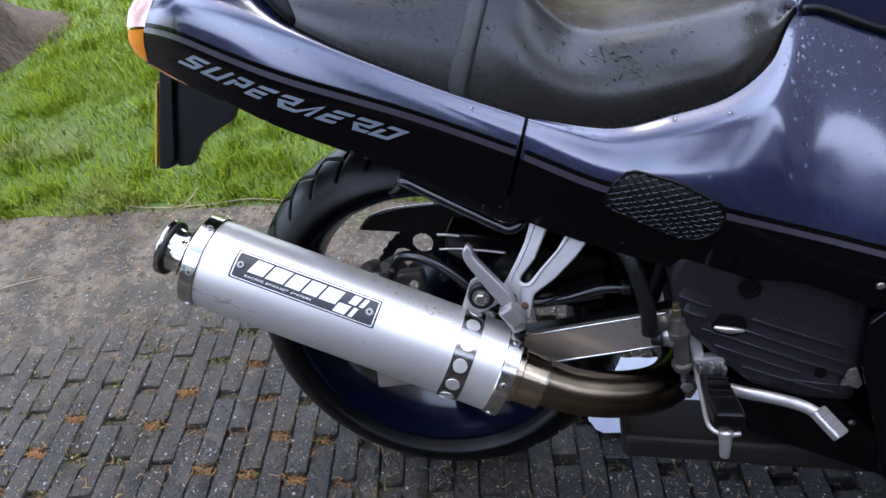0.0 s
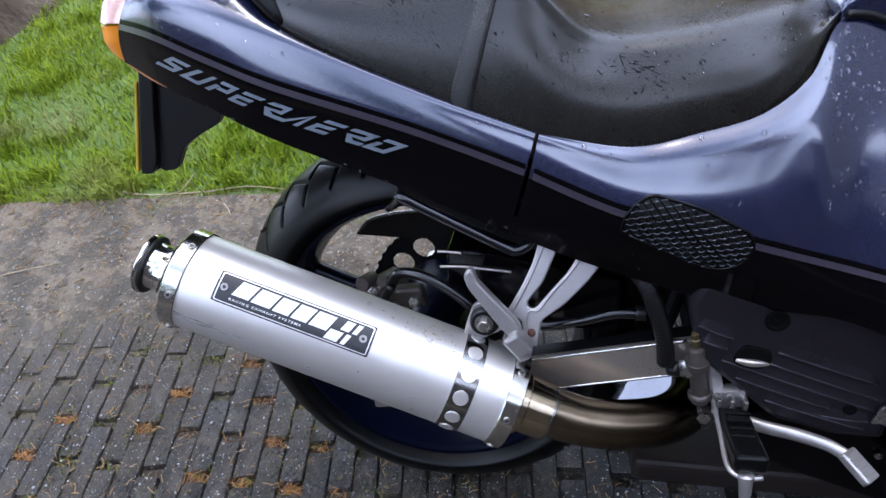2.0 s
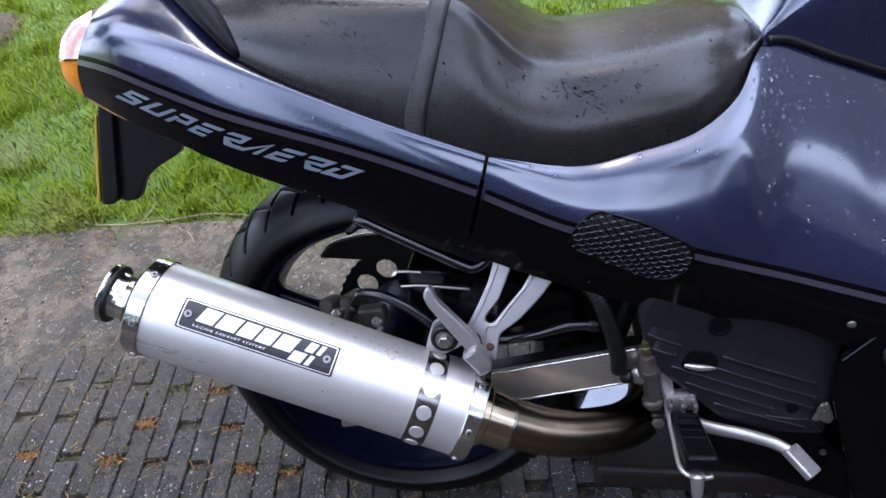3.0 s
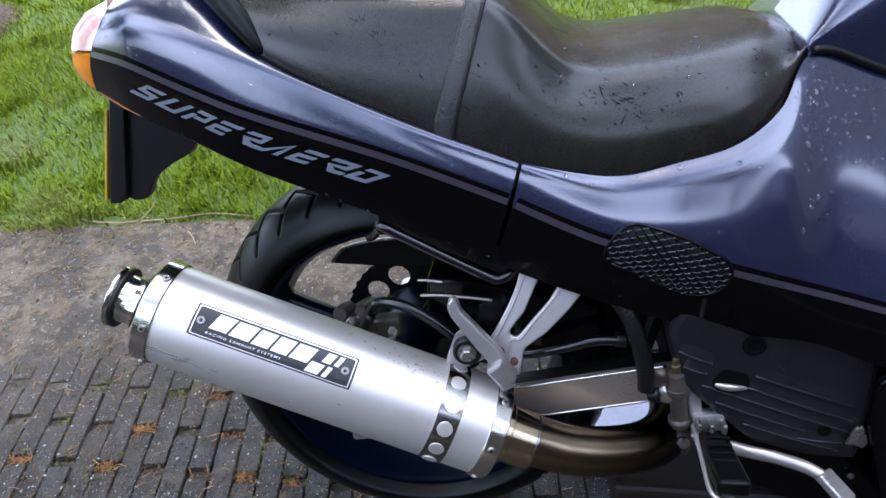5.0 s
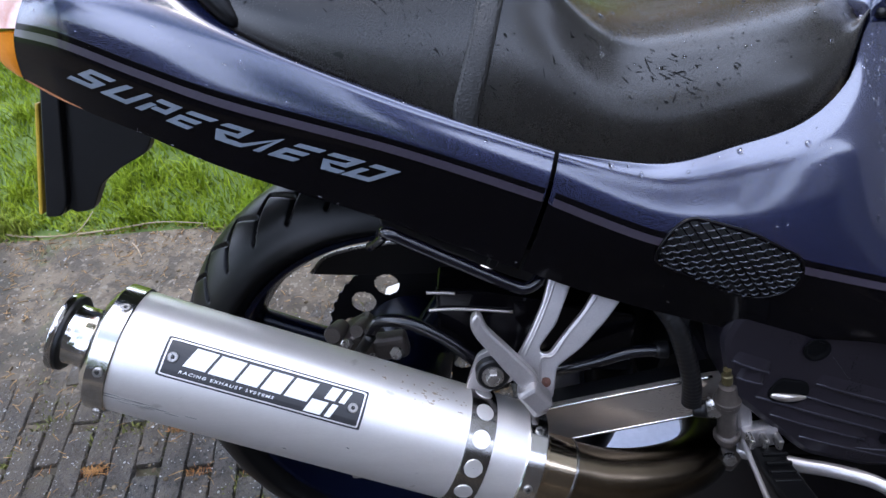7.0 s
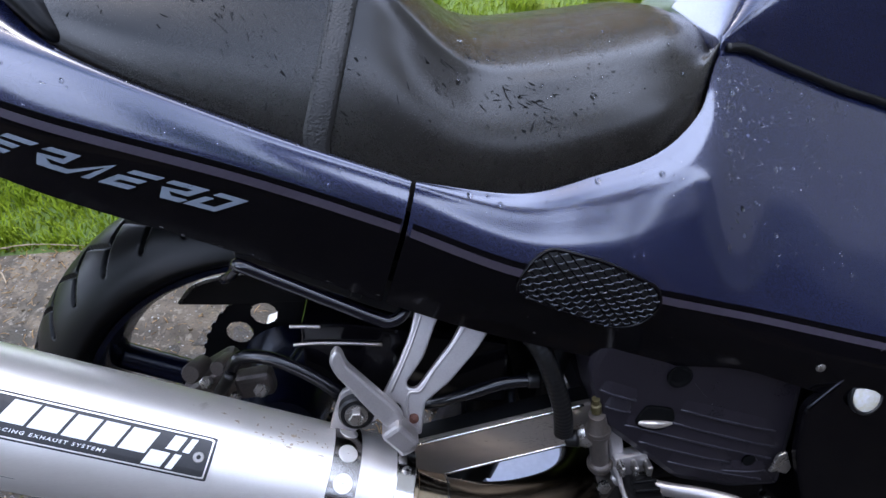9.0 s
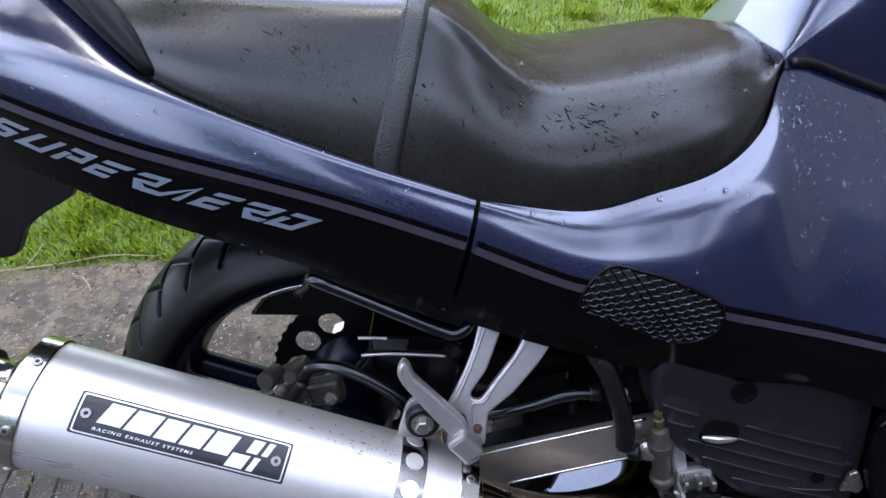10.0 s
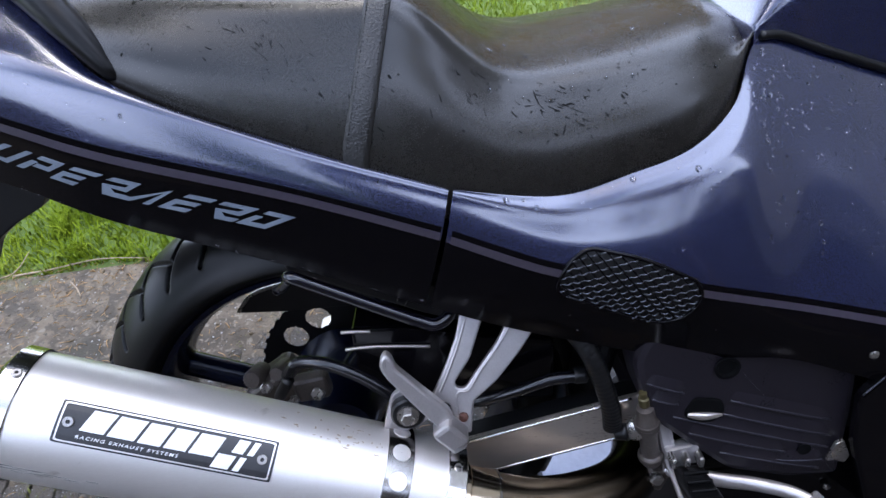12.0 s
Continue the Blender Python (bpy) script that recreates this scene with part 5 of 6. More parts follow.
part("peg_rail", mesh("peg_rail", *tube([(0.370, -0.215, 0.380), (0.371, -0.265, 0.370), (0.373, -0.303, 0.364), (0.388, -0.313, 0.362), (0.405, -0.310, 0.362)], 0.0030, 30, 10)), M_CAST, rest)
part("feeler", mesh("feeler", *tube([(0.388, -0.312, 0.366), (0.389, -0.316, 0.352), (0.390, -0.318, 0.334)], lambda u: 0.0085 - 0.0035 * u, 10, 12)), M_CAST, rest)
pedal = part("brake_pedal", mesh("brake_pedal", *tube([(0.375, -0.198, 0.348), (0.426, -0.222, 0.352), (0.459, -0.235, 0.356), (0.485, -0.252, 0.361), (0.500, -0.266, 0.361)], lambda u: 0.0082 - 0.001 * u, 40, 14, True, 0.75)), M_CAST, bike, "cast aluminium brake pedal")
PAD = turn_to((0.018, -0.020, -0.013), (0.5085, -0.2755, 0.357))
part("pedal_pad", placed(sharp(block((0.036, 0.021, 0.010), 0.002), 14), PAD), M_CAST, pedal)
for k in range(8):
    part("pedal_ridge", placed(block((0.0018, 0.018, 0.002), 0.0005), PAD @ pose(-0.014 + 0.004 * k, 0, 0.0052)), M_CAST, pedal)

# engine side cover with ribs, screw pocket and slot
COVER = rounded([(0.325, 0.510), (0.335, 0.540), (0.395, 0.548), (0.47, 0.54), (0.545, 0.51), (0.552, 0.43), (0.556, 0.345), (0.50, 0.345), (0.435, 0.362), (0.385, 0.405), (0.345, 0.440)], 0.01, 3)
engine = part("engine_cover", placed(sharp(slab(COVER, 0.07, 0.008), 14), pose(0, -0.150, 0)), M_ENGINE, bike, "dark grey ribbed engine side cover")


# paler metal; on the ribs it paints the glint along each edge
M_PALE_EDGE = material("pale_casting_edge", (0.062, 0.060, 0.074), 0.34, 0.6, (0.030, 0.029, 0.038), 60, 500, 0.1, 0.0003)


def terrace(a, b, wide=0.0125, high=0.0042):
    """A raised rib that slopes gently above its edge and drops steeply below it, tapered at both ends."""
    a, b = Vector((a[0], 0, a[1])), Vector((b[0], 0, b[1]))
    up = (b - a).cross(Vector((0, 1, 0))).normalized()
    up = up if up.z > 0 else -up
    verts, faces = [], []
    for k in range(11):
        u = k / 10
        h = high * min(1, 6 * u + 0.15, 6 * (1 - u) + 0.15)
        for off, y in ((wide, 0.0), (0.0016, h * 0.93), (0.0006, h), (-0.0006, h), (-0.0014, h * 0.8), (-0.0022, 0.0), (-0.0022, -0.004), (wide, -0.004)):
            verts.append(a + (b - a) * u + up * off + Vector((0, -0.2196 - y, 0)))
    for k in range(10):
        faces += [(k * 8 + i, k * 8 + (i + 1) % 8, k * 8 + 8 + (i + 1) % 8, k * 8 + 8 + i) for i in range(8)]
    faces += [tuple(range(8)), tuple(80 + i for i in range(7, -1, -1))]
    return sharp(mesh("terrace", verts, faces), 30)


for a, b in (((0.424, 0.459), (0.530, 0.426)), ((0.418, 0.443), (0.534, 0.405)), ((0.369, 0.443), (0.534, 0.389)), ((0.387, 0.420), (0.490, 0.386)), ((0.422, 0.391), (0.530, 0.360)), ((0.339, 0.487), (0.376, 0.473)), ((0.346, 0.467), (0.372, 0.459)), ((0.480, 0.376), (0.532, 0.372))):
    rib = part("cover_rib", terrace(a, b), M_ENGINE, engine)
    part("rib_glint", mesh("rib_glint", *tube([(a[0], -0.2222, a[1]), ((a[0] + b[0]) / 2, -0.2240, (a[1] + b[1]) / 2), (b[0], -0.2222, b[1])], 0.0011, 10, 8)), M_PALE_EDGE, rib, "pale line painted for the sky's glint on the rib's edge")
# shallow black pieces stand in for the shade inside pocket, slot and hole
M_RECESS_SHADE = material("recess_shade", (0.0010, 0.0010, 0.0012), 0.9, 0.0, (0.0016, 0.0016, 0.0018), 40, 400, 0.05, 0.0003, spec=0.1)
part("screw_pocket", sharp(mesh("screw_pocket", *moved(lathe([(0, 0.0005), (0, 0.010), (0.002, 0.0125), (0.004, 0.0125), (0.004, 0.010), (0.0015, 0.008), (0.0015, 0.0005)], 28), turn_to(YAX, (0.415, -0.2195, 0.500)))), 40), M_RECESS_SHADE, engine)
part("slot", placed(slab(rounded([(0.378, 0.446), (0.388, 0.466), (0.416, 0.461), (0.420, 0.446), (0.408, 0.434), (0.385, 0.437)], 0.006, 3), 0.003, 0.001), pose(0, -0.2205, 0)), M_RECESS_SHADE, engine)
part("slot_lever", mesh("slot_lever", *tube([(0.382, -0.223, 0.446), (0.398, -0.224, 0.444), (0.417, -0.222, 0.443)], lambda u: 0.002 + 0.0025 * math.sin(math.pi * u), 14, 10)), M_SWING, engine)
part("drain_hole", sharp(mesh("drain_hole", *moved(lathe([(0, 0.0005), (0, 0.007), (0.0015, 0.007), (0.0015, 0.0005)], 20), turn_to(YAX, (0.510, -0.2215, 0.388)))), 40), M_RECESS_SHADE, engine)
part("engine_block", placed(sharp(block((0.62, 0.30, 0.34), 0.03, 3), 14), pose(0.80, 0.0, 0.38)), M_PLASTIC, bike, "black engine block")
part("frame_spar", placed(sharp(block((0.40, 0.26, 0.12), 0.02, 3), 14), pose(0.40, 0.0, 0.555, 0, 8, 0)), M_PLASTIC, bike)

# lower fairing with its screws
FAIR = rounded([(0.600, 0.545), (0.538, 0.470), (0.545, 0.410), (0.575, 0.33), (0.60, 0.25), (0.72, 0.14), (1.15, 0.14), (1.15, 0.44)], 0.01, 3)
fair = part("lower_fairing", placed(sharp(slab(FAIR, 0.010, 0.003), 14), pose(0, -0.232, 0)), M_BLACK, bike, "glossy black lower fairing")
COWL = rounded([(0.40, 0.315), (0.46, 0.335), (0.56, 0.345), (1.15, 0.34), (1.15, 0.15), (0.70, 0.16), (0.46, 0.240)], 0.01, 3)
part("lower_fairing", placed(sharp(slab(FAIR, 0.010, 0.003), 14), pose(0, 0.242, 0)), M_BLACK, bike, "glossy black lower fairing")
cowl = part("belly_cowl", placed(sharp(slab(COWL, 0.36, 0.01), 14), pose(0, 0.19, 0)), M_BLACK, bike, "black belly cowl")
for x, y, z in ((0.538, -0.242, 0.521), (0.583, -0.174, 0.277)):
    part("fairing_screw", sharp(mesh("fairing_screw", *moved(lathe([(0, 0.0005), (0, 0.0046), (0.002, 0.0043), (0.0032, 0.0026), (0.0035, 0.0005)], 20), turn_to(YAX, (x, y, z)))), 30), M_BOLT, fair)
part("fairing_edge", mesh("fairing_edge", *tube([(0.539, -0.2425, 0.473), (0.568, -0.2425, 0.509), (0.599, -0.2425, 0.546)], 0.0009, 12, 8)), M_PALE_EDGE, fair, "thin bright panel edge")
glass = part("sight_glass", sharp(mesh("sight_glass", *moved(lathe([(0, 0.0005), (0, 0.0185), (0.0035, 0.0185), (0.0045, 0.0165), (0.003, 0.0150), (0.003, 0.0005)], 32), turn_to((0.1, -1, 0.35), (0.594, -0.241, 0.484)))), 30), M_PLASTIC, bike, "round oil sight glass in a black rim")
# the lens is coloured pale for the sky it mirrors
part("lens", sharp(mesh("lens", *moved(lathe([(0.003, 0.0005), (0.003, 0.0148), (0.0038, 0.0148), (0.0056, 0.0095), (0.0062, 0.0005)], 32), turn_to((0.1, -1, 0.35), (0.594, -0.241, 0.484)))), 30), material("sky_pale_glass", (0.62, 0.64, 0.72), 0.12, 0.1, (0.50, 0.46, 0.30), 70, 300, 0.1, 0.0004, coat=1.0), glass, "glossy glass, pale with the reflected sky put into its colour")
part("pale_flake", placed(slab(rounded([(0.533, 0.374), (0.538, 0.398), (0.546, 0.402), (0.556, 0.380), (0.552, 0.371), (0.541, 0.376)], 0.002, 2), 0.004, 0.001), pose(0, -0.224, 0)), M_BOLT, fair, "small pale angular plate")
part("collector_box", placed(sharp(block((0.46, 0.10, 0.042), 0.010, 3), 14), pose(0.530, -0.098, 0.181, 0, -1, 0)), material("rusty_dark_steel", (0.006, 0.004, 0.0035), 0.6, 0.2, (0.016, 0.009, 0.007), 22, 200, 0.3, 0.001), bike, "dark rusty exhaust collector box")
part("side_stand", mesh("side_stand", *tube([(0.45, 0.14, 0.28), (0.46, 0.20, 0.16), (0.47, 0.275, 0.085)], 0.012, 16, 12)), M_PLASTIC, bike, "black side stand")
part("side_stand_foot", placed(block((0.07, 0.05, 0.008), 0.003), pose(0.47, 0.283, 0.085, 14.75, 0, 0)), M_PLASTIC, bike)

# copper-brown strip on the tail's lower edge, and paint chips along the panels
part("brown_edge", mesh("brown_edge", *tube([body(TAIL, 0.02 + 0.030 * k, 0.985, 0.0004) for k in range(8)], lambda u: 0.0013 * math.sin(math.pi * (0.08 + 0.84 * u)), 40, 8)), material("copper_brown_edge", (0.30, 0.115, 0.045), 0.3, 0.6), bike, "copper-brown strip along the panel edge")
rnd = random.Random(31)
chips = []
for k in range(50):
    if k < 32:
        lines, u, v = TAIL, rnd.random(), 0.955 + 0.04 * rnd.random()
    elif k < 41:
        lines, u, v = TAIL, rnd.random(), 0.12 + 0.5 * rnd.random()
    else:
        lines, u, v = SIDE, 0.02 + 0.4 * rnd.random(), 0.10 + 0.85 * rnd.random()
    du, dv = 0.001 + 0.005 * rnd.random() ** 2, 0.0012 + 0.002 * rnd.random() ** 2
    c = [body(lines, min(u + du * math.cos(a) * q, 1), min(v + dv * math.sin(a) * q + 0.3 * du * math.cos(a), 1), 0.0005) for a, q in ((i * math.pi / 3.5, 0.5 + 0.7 * rnd.random()) for i in range(7))]
    chips.append((c, [tuple(range(7))]))
tagged(part("paint_chip", mesh("paint_chip", *joined(*chips), False), material("bare_primer", (0.22, 0.22, 0.25), 0.5, 0.0, (0.32, 0.32, 0.34), 60, 400, 0.1, 0.0003), bike, "pale chips and scuffs in the paint"), kind="stuff")

# rain drops
def drop_mesh(r):
    bm = bmesh.new()
    bmesh.ops.create_icosphere(bm, subdivisions=2, radius=r)
    bmesh.ops.scale(bm, vec=(1, 1, 0.55), verts=bm.verts)
    v, f = [Vector(p.co) for p in bm.verts], [tuple(q.index for q in g.verts) for g in bm.faces]
    bm.free()
    return v, f


def drops(name, n, where, parent, seed):
    rnd = random.Random(seed)
    some = []
    for _ in range(n):
        p, q = where(rnd)
        d = (q - p).normalized()
        r = 0.0007 + 0.0020 * rnd.random() ** 4
        v, f = drop_mesh(r)
        m = Matrix.Translation(p) @ d.to_track_quat("Z", "Y").to_matrix().to_4x4() @ Matrix.Diagonal((1, 1 + rnd.random() * 0.6, 1, 1))
        some.append(([m @ w for w in v], f))
    return tagged(part(name, mesh(name, *joined(*some)), M_WATER, parent), kind="stuff")


def side_spot(rnd):
    u, v = 0.48 + 0.3 * rnd.random() ** 1.2, 0.03 + 0.5 * rnd.random()
    return body(SIDE, u, v, 0.0003), body(SIDE, u, v, 0.02)


def any_side(rnd):
    u, v = 0.05 + 0.6 * rnd.random(), 0.05 + 0.5 * rnd.random()
    return body(SIDE, u, v, 0.0003), body(SIDE, u, v, 0.02)


def tail_spot(rnd):
    u, v = 0.05 + 0.9 * rnd.random(), 0.05 + 0.5 * rnd.random()
    return body(TAIL, u, v, 0.0003), body(TAIL, u, v, 0.02)


def seat_spot(rnd):
    x, v = 0.445 - 0.25 * rnd.random() ** 1.6, -0.10 - 0.5 * rnd.random()
    p = seat_point(x, v)
    return p, p + Vector((0, -0.5, 0.8))


drops("rain_drop", 190, side_spot, bike, 3)
drops("rain_drop", 26, any_side, bike, 4)
drops("rain_drop", 30, tail_spot, bike, 5)
drops("rain_drop", 75, seat_spot, bike, 6)


# ---- ground ----
def sheet(name, x0, x1, y0, y1, z, nx, ny, mat, label, rough=0.0, rise=None, slip=0.0):
    verts = []
    for i in range(nx + 1):
        for j in range(ny + 1):
            x, y = x0 + (x1 - x0) * i / nx, y0 + (y1 - y0) * j / ny + slip * (x0 + (x1 - x0) * i / nx)
            h = z + rough * (noise.noise((x * 9, y * 9, 0)) + 0.5 * noise.noise((x * 31, y * 31, 3))) + (rise(x, y) if rise else 0)
            verts.append((x, y, h))
    k = ny + 1
    faces = [(i * k + j, (i + 1) * k + j, (i + 1) * k + j + 1, i * k + j + 1) for i in range(nx) for j in range(ny)]
    ob = part(name, mesh(name, verts, faces), mat)
    return tagged(ob, label, kind="structure")


def step(a, b, x):
    t = min(max((x - a) / (b - a), 0), 1)
    return t * t * (3 - 2 * t)


EDGE, SLIP = 0.79, 0.105


def edge(x):
    """Where the lawn begins: a line a little askew to the machine."""
    return EDGE + SLIP * x


ground = sheet("ground", -150, 150, -150, 150, -0.04, 10, 10, M_SOIL, "flat green meadow ground reaching the horizon")
lawn = sheet("lawn", -9, 9, EDGE - 0.01, 12, -0.004, 120, 80, M_SOIL, "short green lawn soil beside the paving", 0.006, slip=SLIP)


def dust(x, y):
    """Soil lies over the paving far from the wheel and towards the lawn."""
    far = step(-0.02, 0.40, y + 0.35 * (-x - 0.75) + 0.05 * noise.noise((x * 5, y * 5, 1)))
    return 0.0188 * far + far * (0.0032 * noise.noise((x * 11, y * 11, 7)) + 0.0026 * noise.noise((x * 34, y * 34, 2)))


bed = sheet("paving", -7, 7, -7, EDGE, -0.0160, 520, 330, M_DIRT, "grey clinker paving with open soil joints", 0.0012, dust, SLIP)

# ---- lawn ----
def blades(name, n, spot, height, seed, mat, label, cat):
    """Many curved blades as one mesh."""
    rng = np.random.default_rng(seed)
    x, y, z = spot(rng, n)
    h = height * (0.45 + 0.9 * rng.random(n) ** 1.5)
    a, b = rng.random(n) * 2 * np.pi, rng.random(n) * 2 * np.pi
    w = 0.0012 + 0.0014 * rng.random(n)
    lean = h * (0.25 + 0.9 * rng.random(n))
    sx, sy = np.cos(a) * w, np.sin(a) * w
    lx, ly = np.cos(b) * lean, np.sin(b) * lean
    v = np.empty((n, 5, 3))
    v[:, 0] = np.stack([x - sx, y - sy, z], -1)
    v[:, 1] = np.stack([x + sx, y + sy, z], -1)
    v[:, 2] = np.stack([x + sx * 0.8 + lx * 0.35, y + sy * 0.8 + ly * 0.35, z + h * 0.6], -1)
    v[:, 3] = np.stack([x - sx * 0.8 + lx * 0.35, y - sy * 0.8 + ly * 0.35, z + h * 0.6], -1)
    v[:, 4] = np.stack([x + lx, y + ly, z + h * (0.95 - 0.25 * rng.random(n))], -1)
    me = bpy.data.meshes.new(name)
    k = np.arange(n)[:, None] * 5
    loops = np.concatenate([k + [0, 1, 2, 3], k + [3, 2, 4]], 1).ravel()
    me.vertices.add(5 * n)
    me.vertices.foreach_set("co", v.ravel())
    me.loops.add(7 * n)
    me.loops.foreach_set("vertex_index", loops.astype(np.int32))
    me.polygons.add(2 * n)
    start = (np.arange(n)[:, None] * 7 + [0, 4]).ravel()
    me.polygons.foreach_set("loop_start", start.astype(np.int32))
    me.update(calc_edges=True)
    return tagged(part(name, me, mat), label, cat, kind="stuff")


def lawn_spot(rng, n):
    x = -3.6 + 6.0 * rng.random(n)
    y = edge(x) + 3.6 * rng.random(n) ** 1.35
    y += 0.03 * np.sin(x * 5.0) + 0.02 * np.sin(x * 17.0)
    keep = (x + 2.58) ** 2 + (y - 1.72) ** 2 > 0.40 ** 2
    return np.where(keep, x, x + 0.9), y, np.full(n, -0.006)


def tuft_spot(rng, n):
    k = 420
    cx, cy = -3.4 + 5.6 * rng.random(k), 0.02 + 2.6 * rng.random(k) ** 1.5
    cy = cy + edge(cx)
    i = rng.integers(0, k, n)
    return cx[i] + 0.022 * rng.standard_normal(n), cy[i] + 0.022 * rng.standard_normal(n), np.full(n, -0.006)


blades("lawn_grass", 150000, lawn_spot, 0.034, 11, M_GRASS, "short uneven green lawn grass", "grass")
blades("lawn_tufts", 40000, tuft_spot, 0.062, 12, M_GRASS, "longer tufts of bright green grass", "grass")
M_MOSS = material("moss", (0.10, 0.115, 0.022), 0.8, 0.0, (0.19, 0.19, 0.05), 20, 90, 0.0, island=0.3)


def joint_spot(rng, n):
    k = 150
    cx, cy = -1.35 + 1.4 * rng.random(k), -0.20 + 0.75 * rng.random(k)
    i = rng.integers(0, k, n)
    return cx[i] + 0.016 * rng.standard_normal(n), cy[i] + 0.02 * rng.standard_normal(n), np.full(n, -0.008)


blades("joint_moss", 6000, joint_spot, 0.011, 13, M_MOSS, "moss and small weeds in the paving joints", "moss")

# ---- the tree by the lawn ----
def trunk(name, centre, radius, height, seed, roots=6):
    rnd = random.Random(seed)
    verts, faces, n, m = [], [], 72, 44
    ph = [rnd.random() * 6.28 for _ in range(roots)]
    for j in range(m + 1):
        t = j / m
        z = height * t ** 1.7 - 0.05
        flare = 1 + 0.50 * math.exp(-z / 0.20) - 0.12 * t
        for i in range(n):
            a = 2 * math.pi * i / n
            lobes = sum(max(math.cos(a - p), 0) ** 6 for p in ph)
            r = radius * (flare + 0.55 * lobes * math.exp(-z / 0.12)) * (1 + 0.05 * noise.noise((math.cos(a) * 3, math.sin(a) * 3, z * 1.2 + seed)) + 0.035 * noise.noise((math.cos(a) * 9, math.sin(a) * 9, z * 2.5)))
            verts.append((centre[0] + r * math.cos(a), centre[1] + r * math.sin(a), z))
    for j in range(m):
        for i in range(n):
            a, b = j * n + i, j * n + (i + 1) % n
            faces.append((a, b, b + n, a + n))
    return mesh(name, verts, faces)


def crown(name, centre, size, n, seed):
    """Many small leaves in uneven clumps."""
    rng = np.random.default_rng(seed)
    k = 90
    d = rng.standard_normal((k, 3))
    d /= np.linalg.norm(d, axis=1, keepdims=True)
    cl = np.array(centre) + d * np.array(size) * (0.35 + 0.65 * rng.random((k, 1)))
    i = rng.integers(0, k, n)
    c = cl[i] + rng.standard_normal((n, 3)) * np.array(size) * 0.13
    a, b = rng.standard_normal((n, 3)), rng.standard_normal((n, 3))
    s = (0.05 + 0.06 * rng.random((n, 1)))
    a = a / np.linalg.norm(a, axis=1, keepdims=True) * s
    b = b / np.linalg.norm(b, axis=1, keepdims=True) * s * 0.6
    v = np.stack([c - a, c + b, c + a, c - b], 1).reshape(-1, 3)
    q = np.arange(4 * n).reshape(-1, 4)
    return mesh(name, v, q.tolist(), False)


M_LEAF = material("leaf", (0.045, 0.085, 0.018), 0.55, 0.0, (0.07, 0.11, 0.03), 3, 20, 0.0, island=0.35)


def tree(x, y, radius, height, spread, seed, leaves=9000):
    t = tagged(new("tree"), "broad leafy garden tree with grey-brown bark", "tree", "trees round the drive")
    part("trunk", trunk("trunk", (x, y), radius, height * 0.6, seed), M_BARK, t)
    rnd = random.Random(seed)
    for k in range(6):
        a = 2 * math.pi * (k + rnd.random() * 0.6) / 6
        z0 = height * (0.38 + 0.2 * rnd.random())
        p = [(x, y, z0), (x + 0.4 * spread * math.cos(a), y + 0.4 * spread * math.sin(a), z0 + 0.18 * height), (x + 0.8 * spread * math.cos(a), y + 0.8 * spread * math.sin(a), z0 + 0.3 * height)]
        part("limb", mesh("limb", *tube(p, lambda u: radius * 0.35 * (1 - 0.8 * u), 12, 8)), M_BARK, t)
    part("crown", crown("crown", (x, y, height * 0.72), (spread, spread, height * 0.3), leaves, seed), M_LEAF, t)
    return t


tree(-2.58, 1.72, 0.25, 10.5, 1.9, 21, 13000)
# these three stay out of view, added to darken the low sky
for x, y, r, h, s, k in ((-8.5, -4.0, 0.22, 7.0, 2.4, 31), (-9.0, 1.0, 0.22, 7.5, 2.6, 34), (-2.5, -11.5, 0.22, 7.0, 2.8, 36)):
    tree(x, y, r, h, s, k)

# ---- a slim bronze-leaved tree behind the viewer, seen in the side panel ----
M_BRONZE = material("bronze_leaf", (0.42, 0.34, 0.18), 0.6, 0.0, (0.52, 0.44, 0.26), 3, 20, 0.0, island=0.35)
slim = tagged(new("tree"), "slim young tree with bronze-green leaves in front of the house", "tree", "trees round the drive")
part("trunk", mesh("trunk", *tube([(1.85, -2.35, -0.05), (1.88, -2.33, 1.5), (1.84, -2.36, 3.2), (1.86, -2.34, 5.0)], lambda u: 0.06 * (1 - 0.75 * u), 20, 12)), M_BARK, slim)
for k in range(7):
    a, z0 = 2.4 * k, 2.9 + 0.3 * k
    part("limb", mesh("limb", *tube([(1.85, -2.35, z0), (1.85 + 0.3 * math.cos(a), -2.35 + 0.3 * math.sin(a), z0 + 0.3), (1.85 + 0.6 * math.cos(a), -2.35 + 0.6 * math.sin(a), z0 + 0.5)], lambda u: 0.018 * (1 - 0.7 * u), 8, 6)), M_BARK, slim)
part("crown", crown("crown", (1.85, -2.35, 4.3), (0.80, 0.6, 1.2), 1100, 52), M_BRONZE, slim)

# ---- unseen house blocks behind the viewer, sized to shape the paintwork's reflections ----
M_HOUSE = material("dark_house_brick", (0.030, 0.026, 0.024), 0.8, 0.0, (0.046, 0.039, 0.035), 6, 60, 0.5, 0.004)
M_ROOF = material("roof_tile", (0.05, 0.045, 0.045), 0.7, 0.0, (0.075, 0.065, 0.06), 5, 40, 0.5, 0.006)
M_RENDER = material("grey_render", (0.19, 0.19, 0.20), 0.8, 0.0, (0.26, 0.255, 0.25), 4, 40, 0.4, 0.004)
house = tagged(new("house"), "unseen dark house blocks near the drive, added to darken reflections", "house")
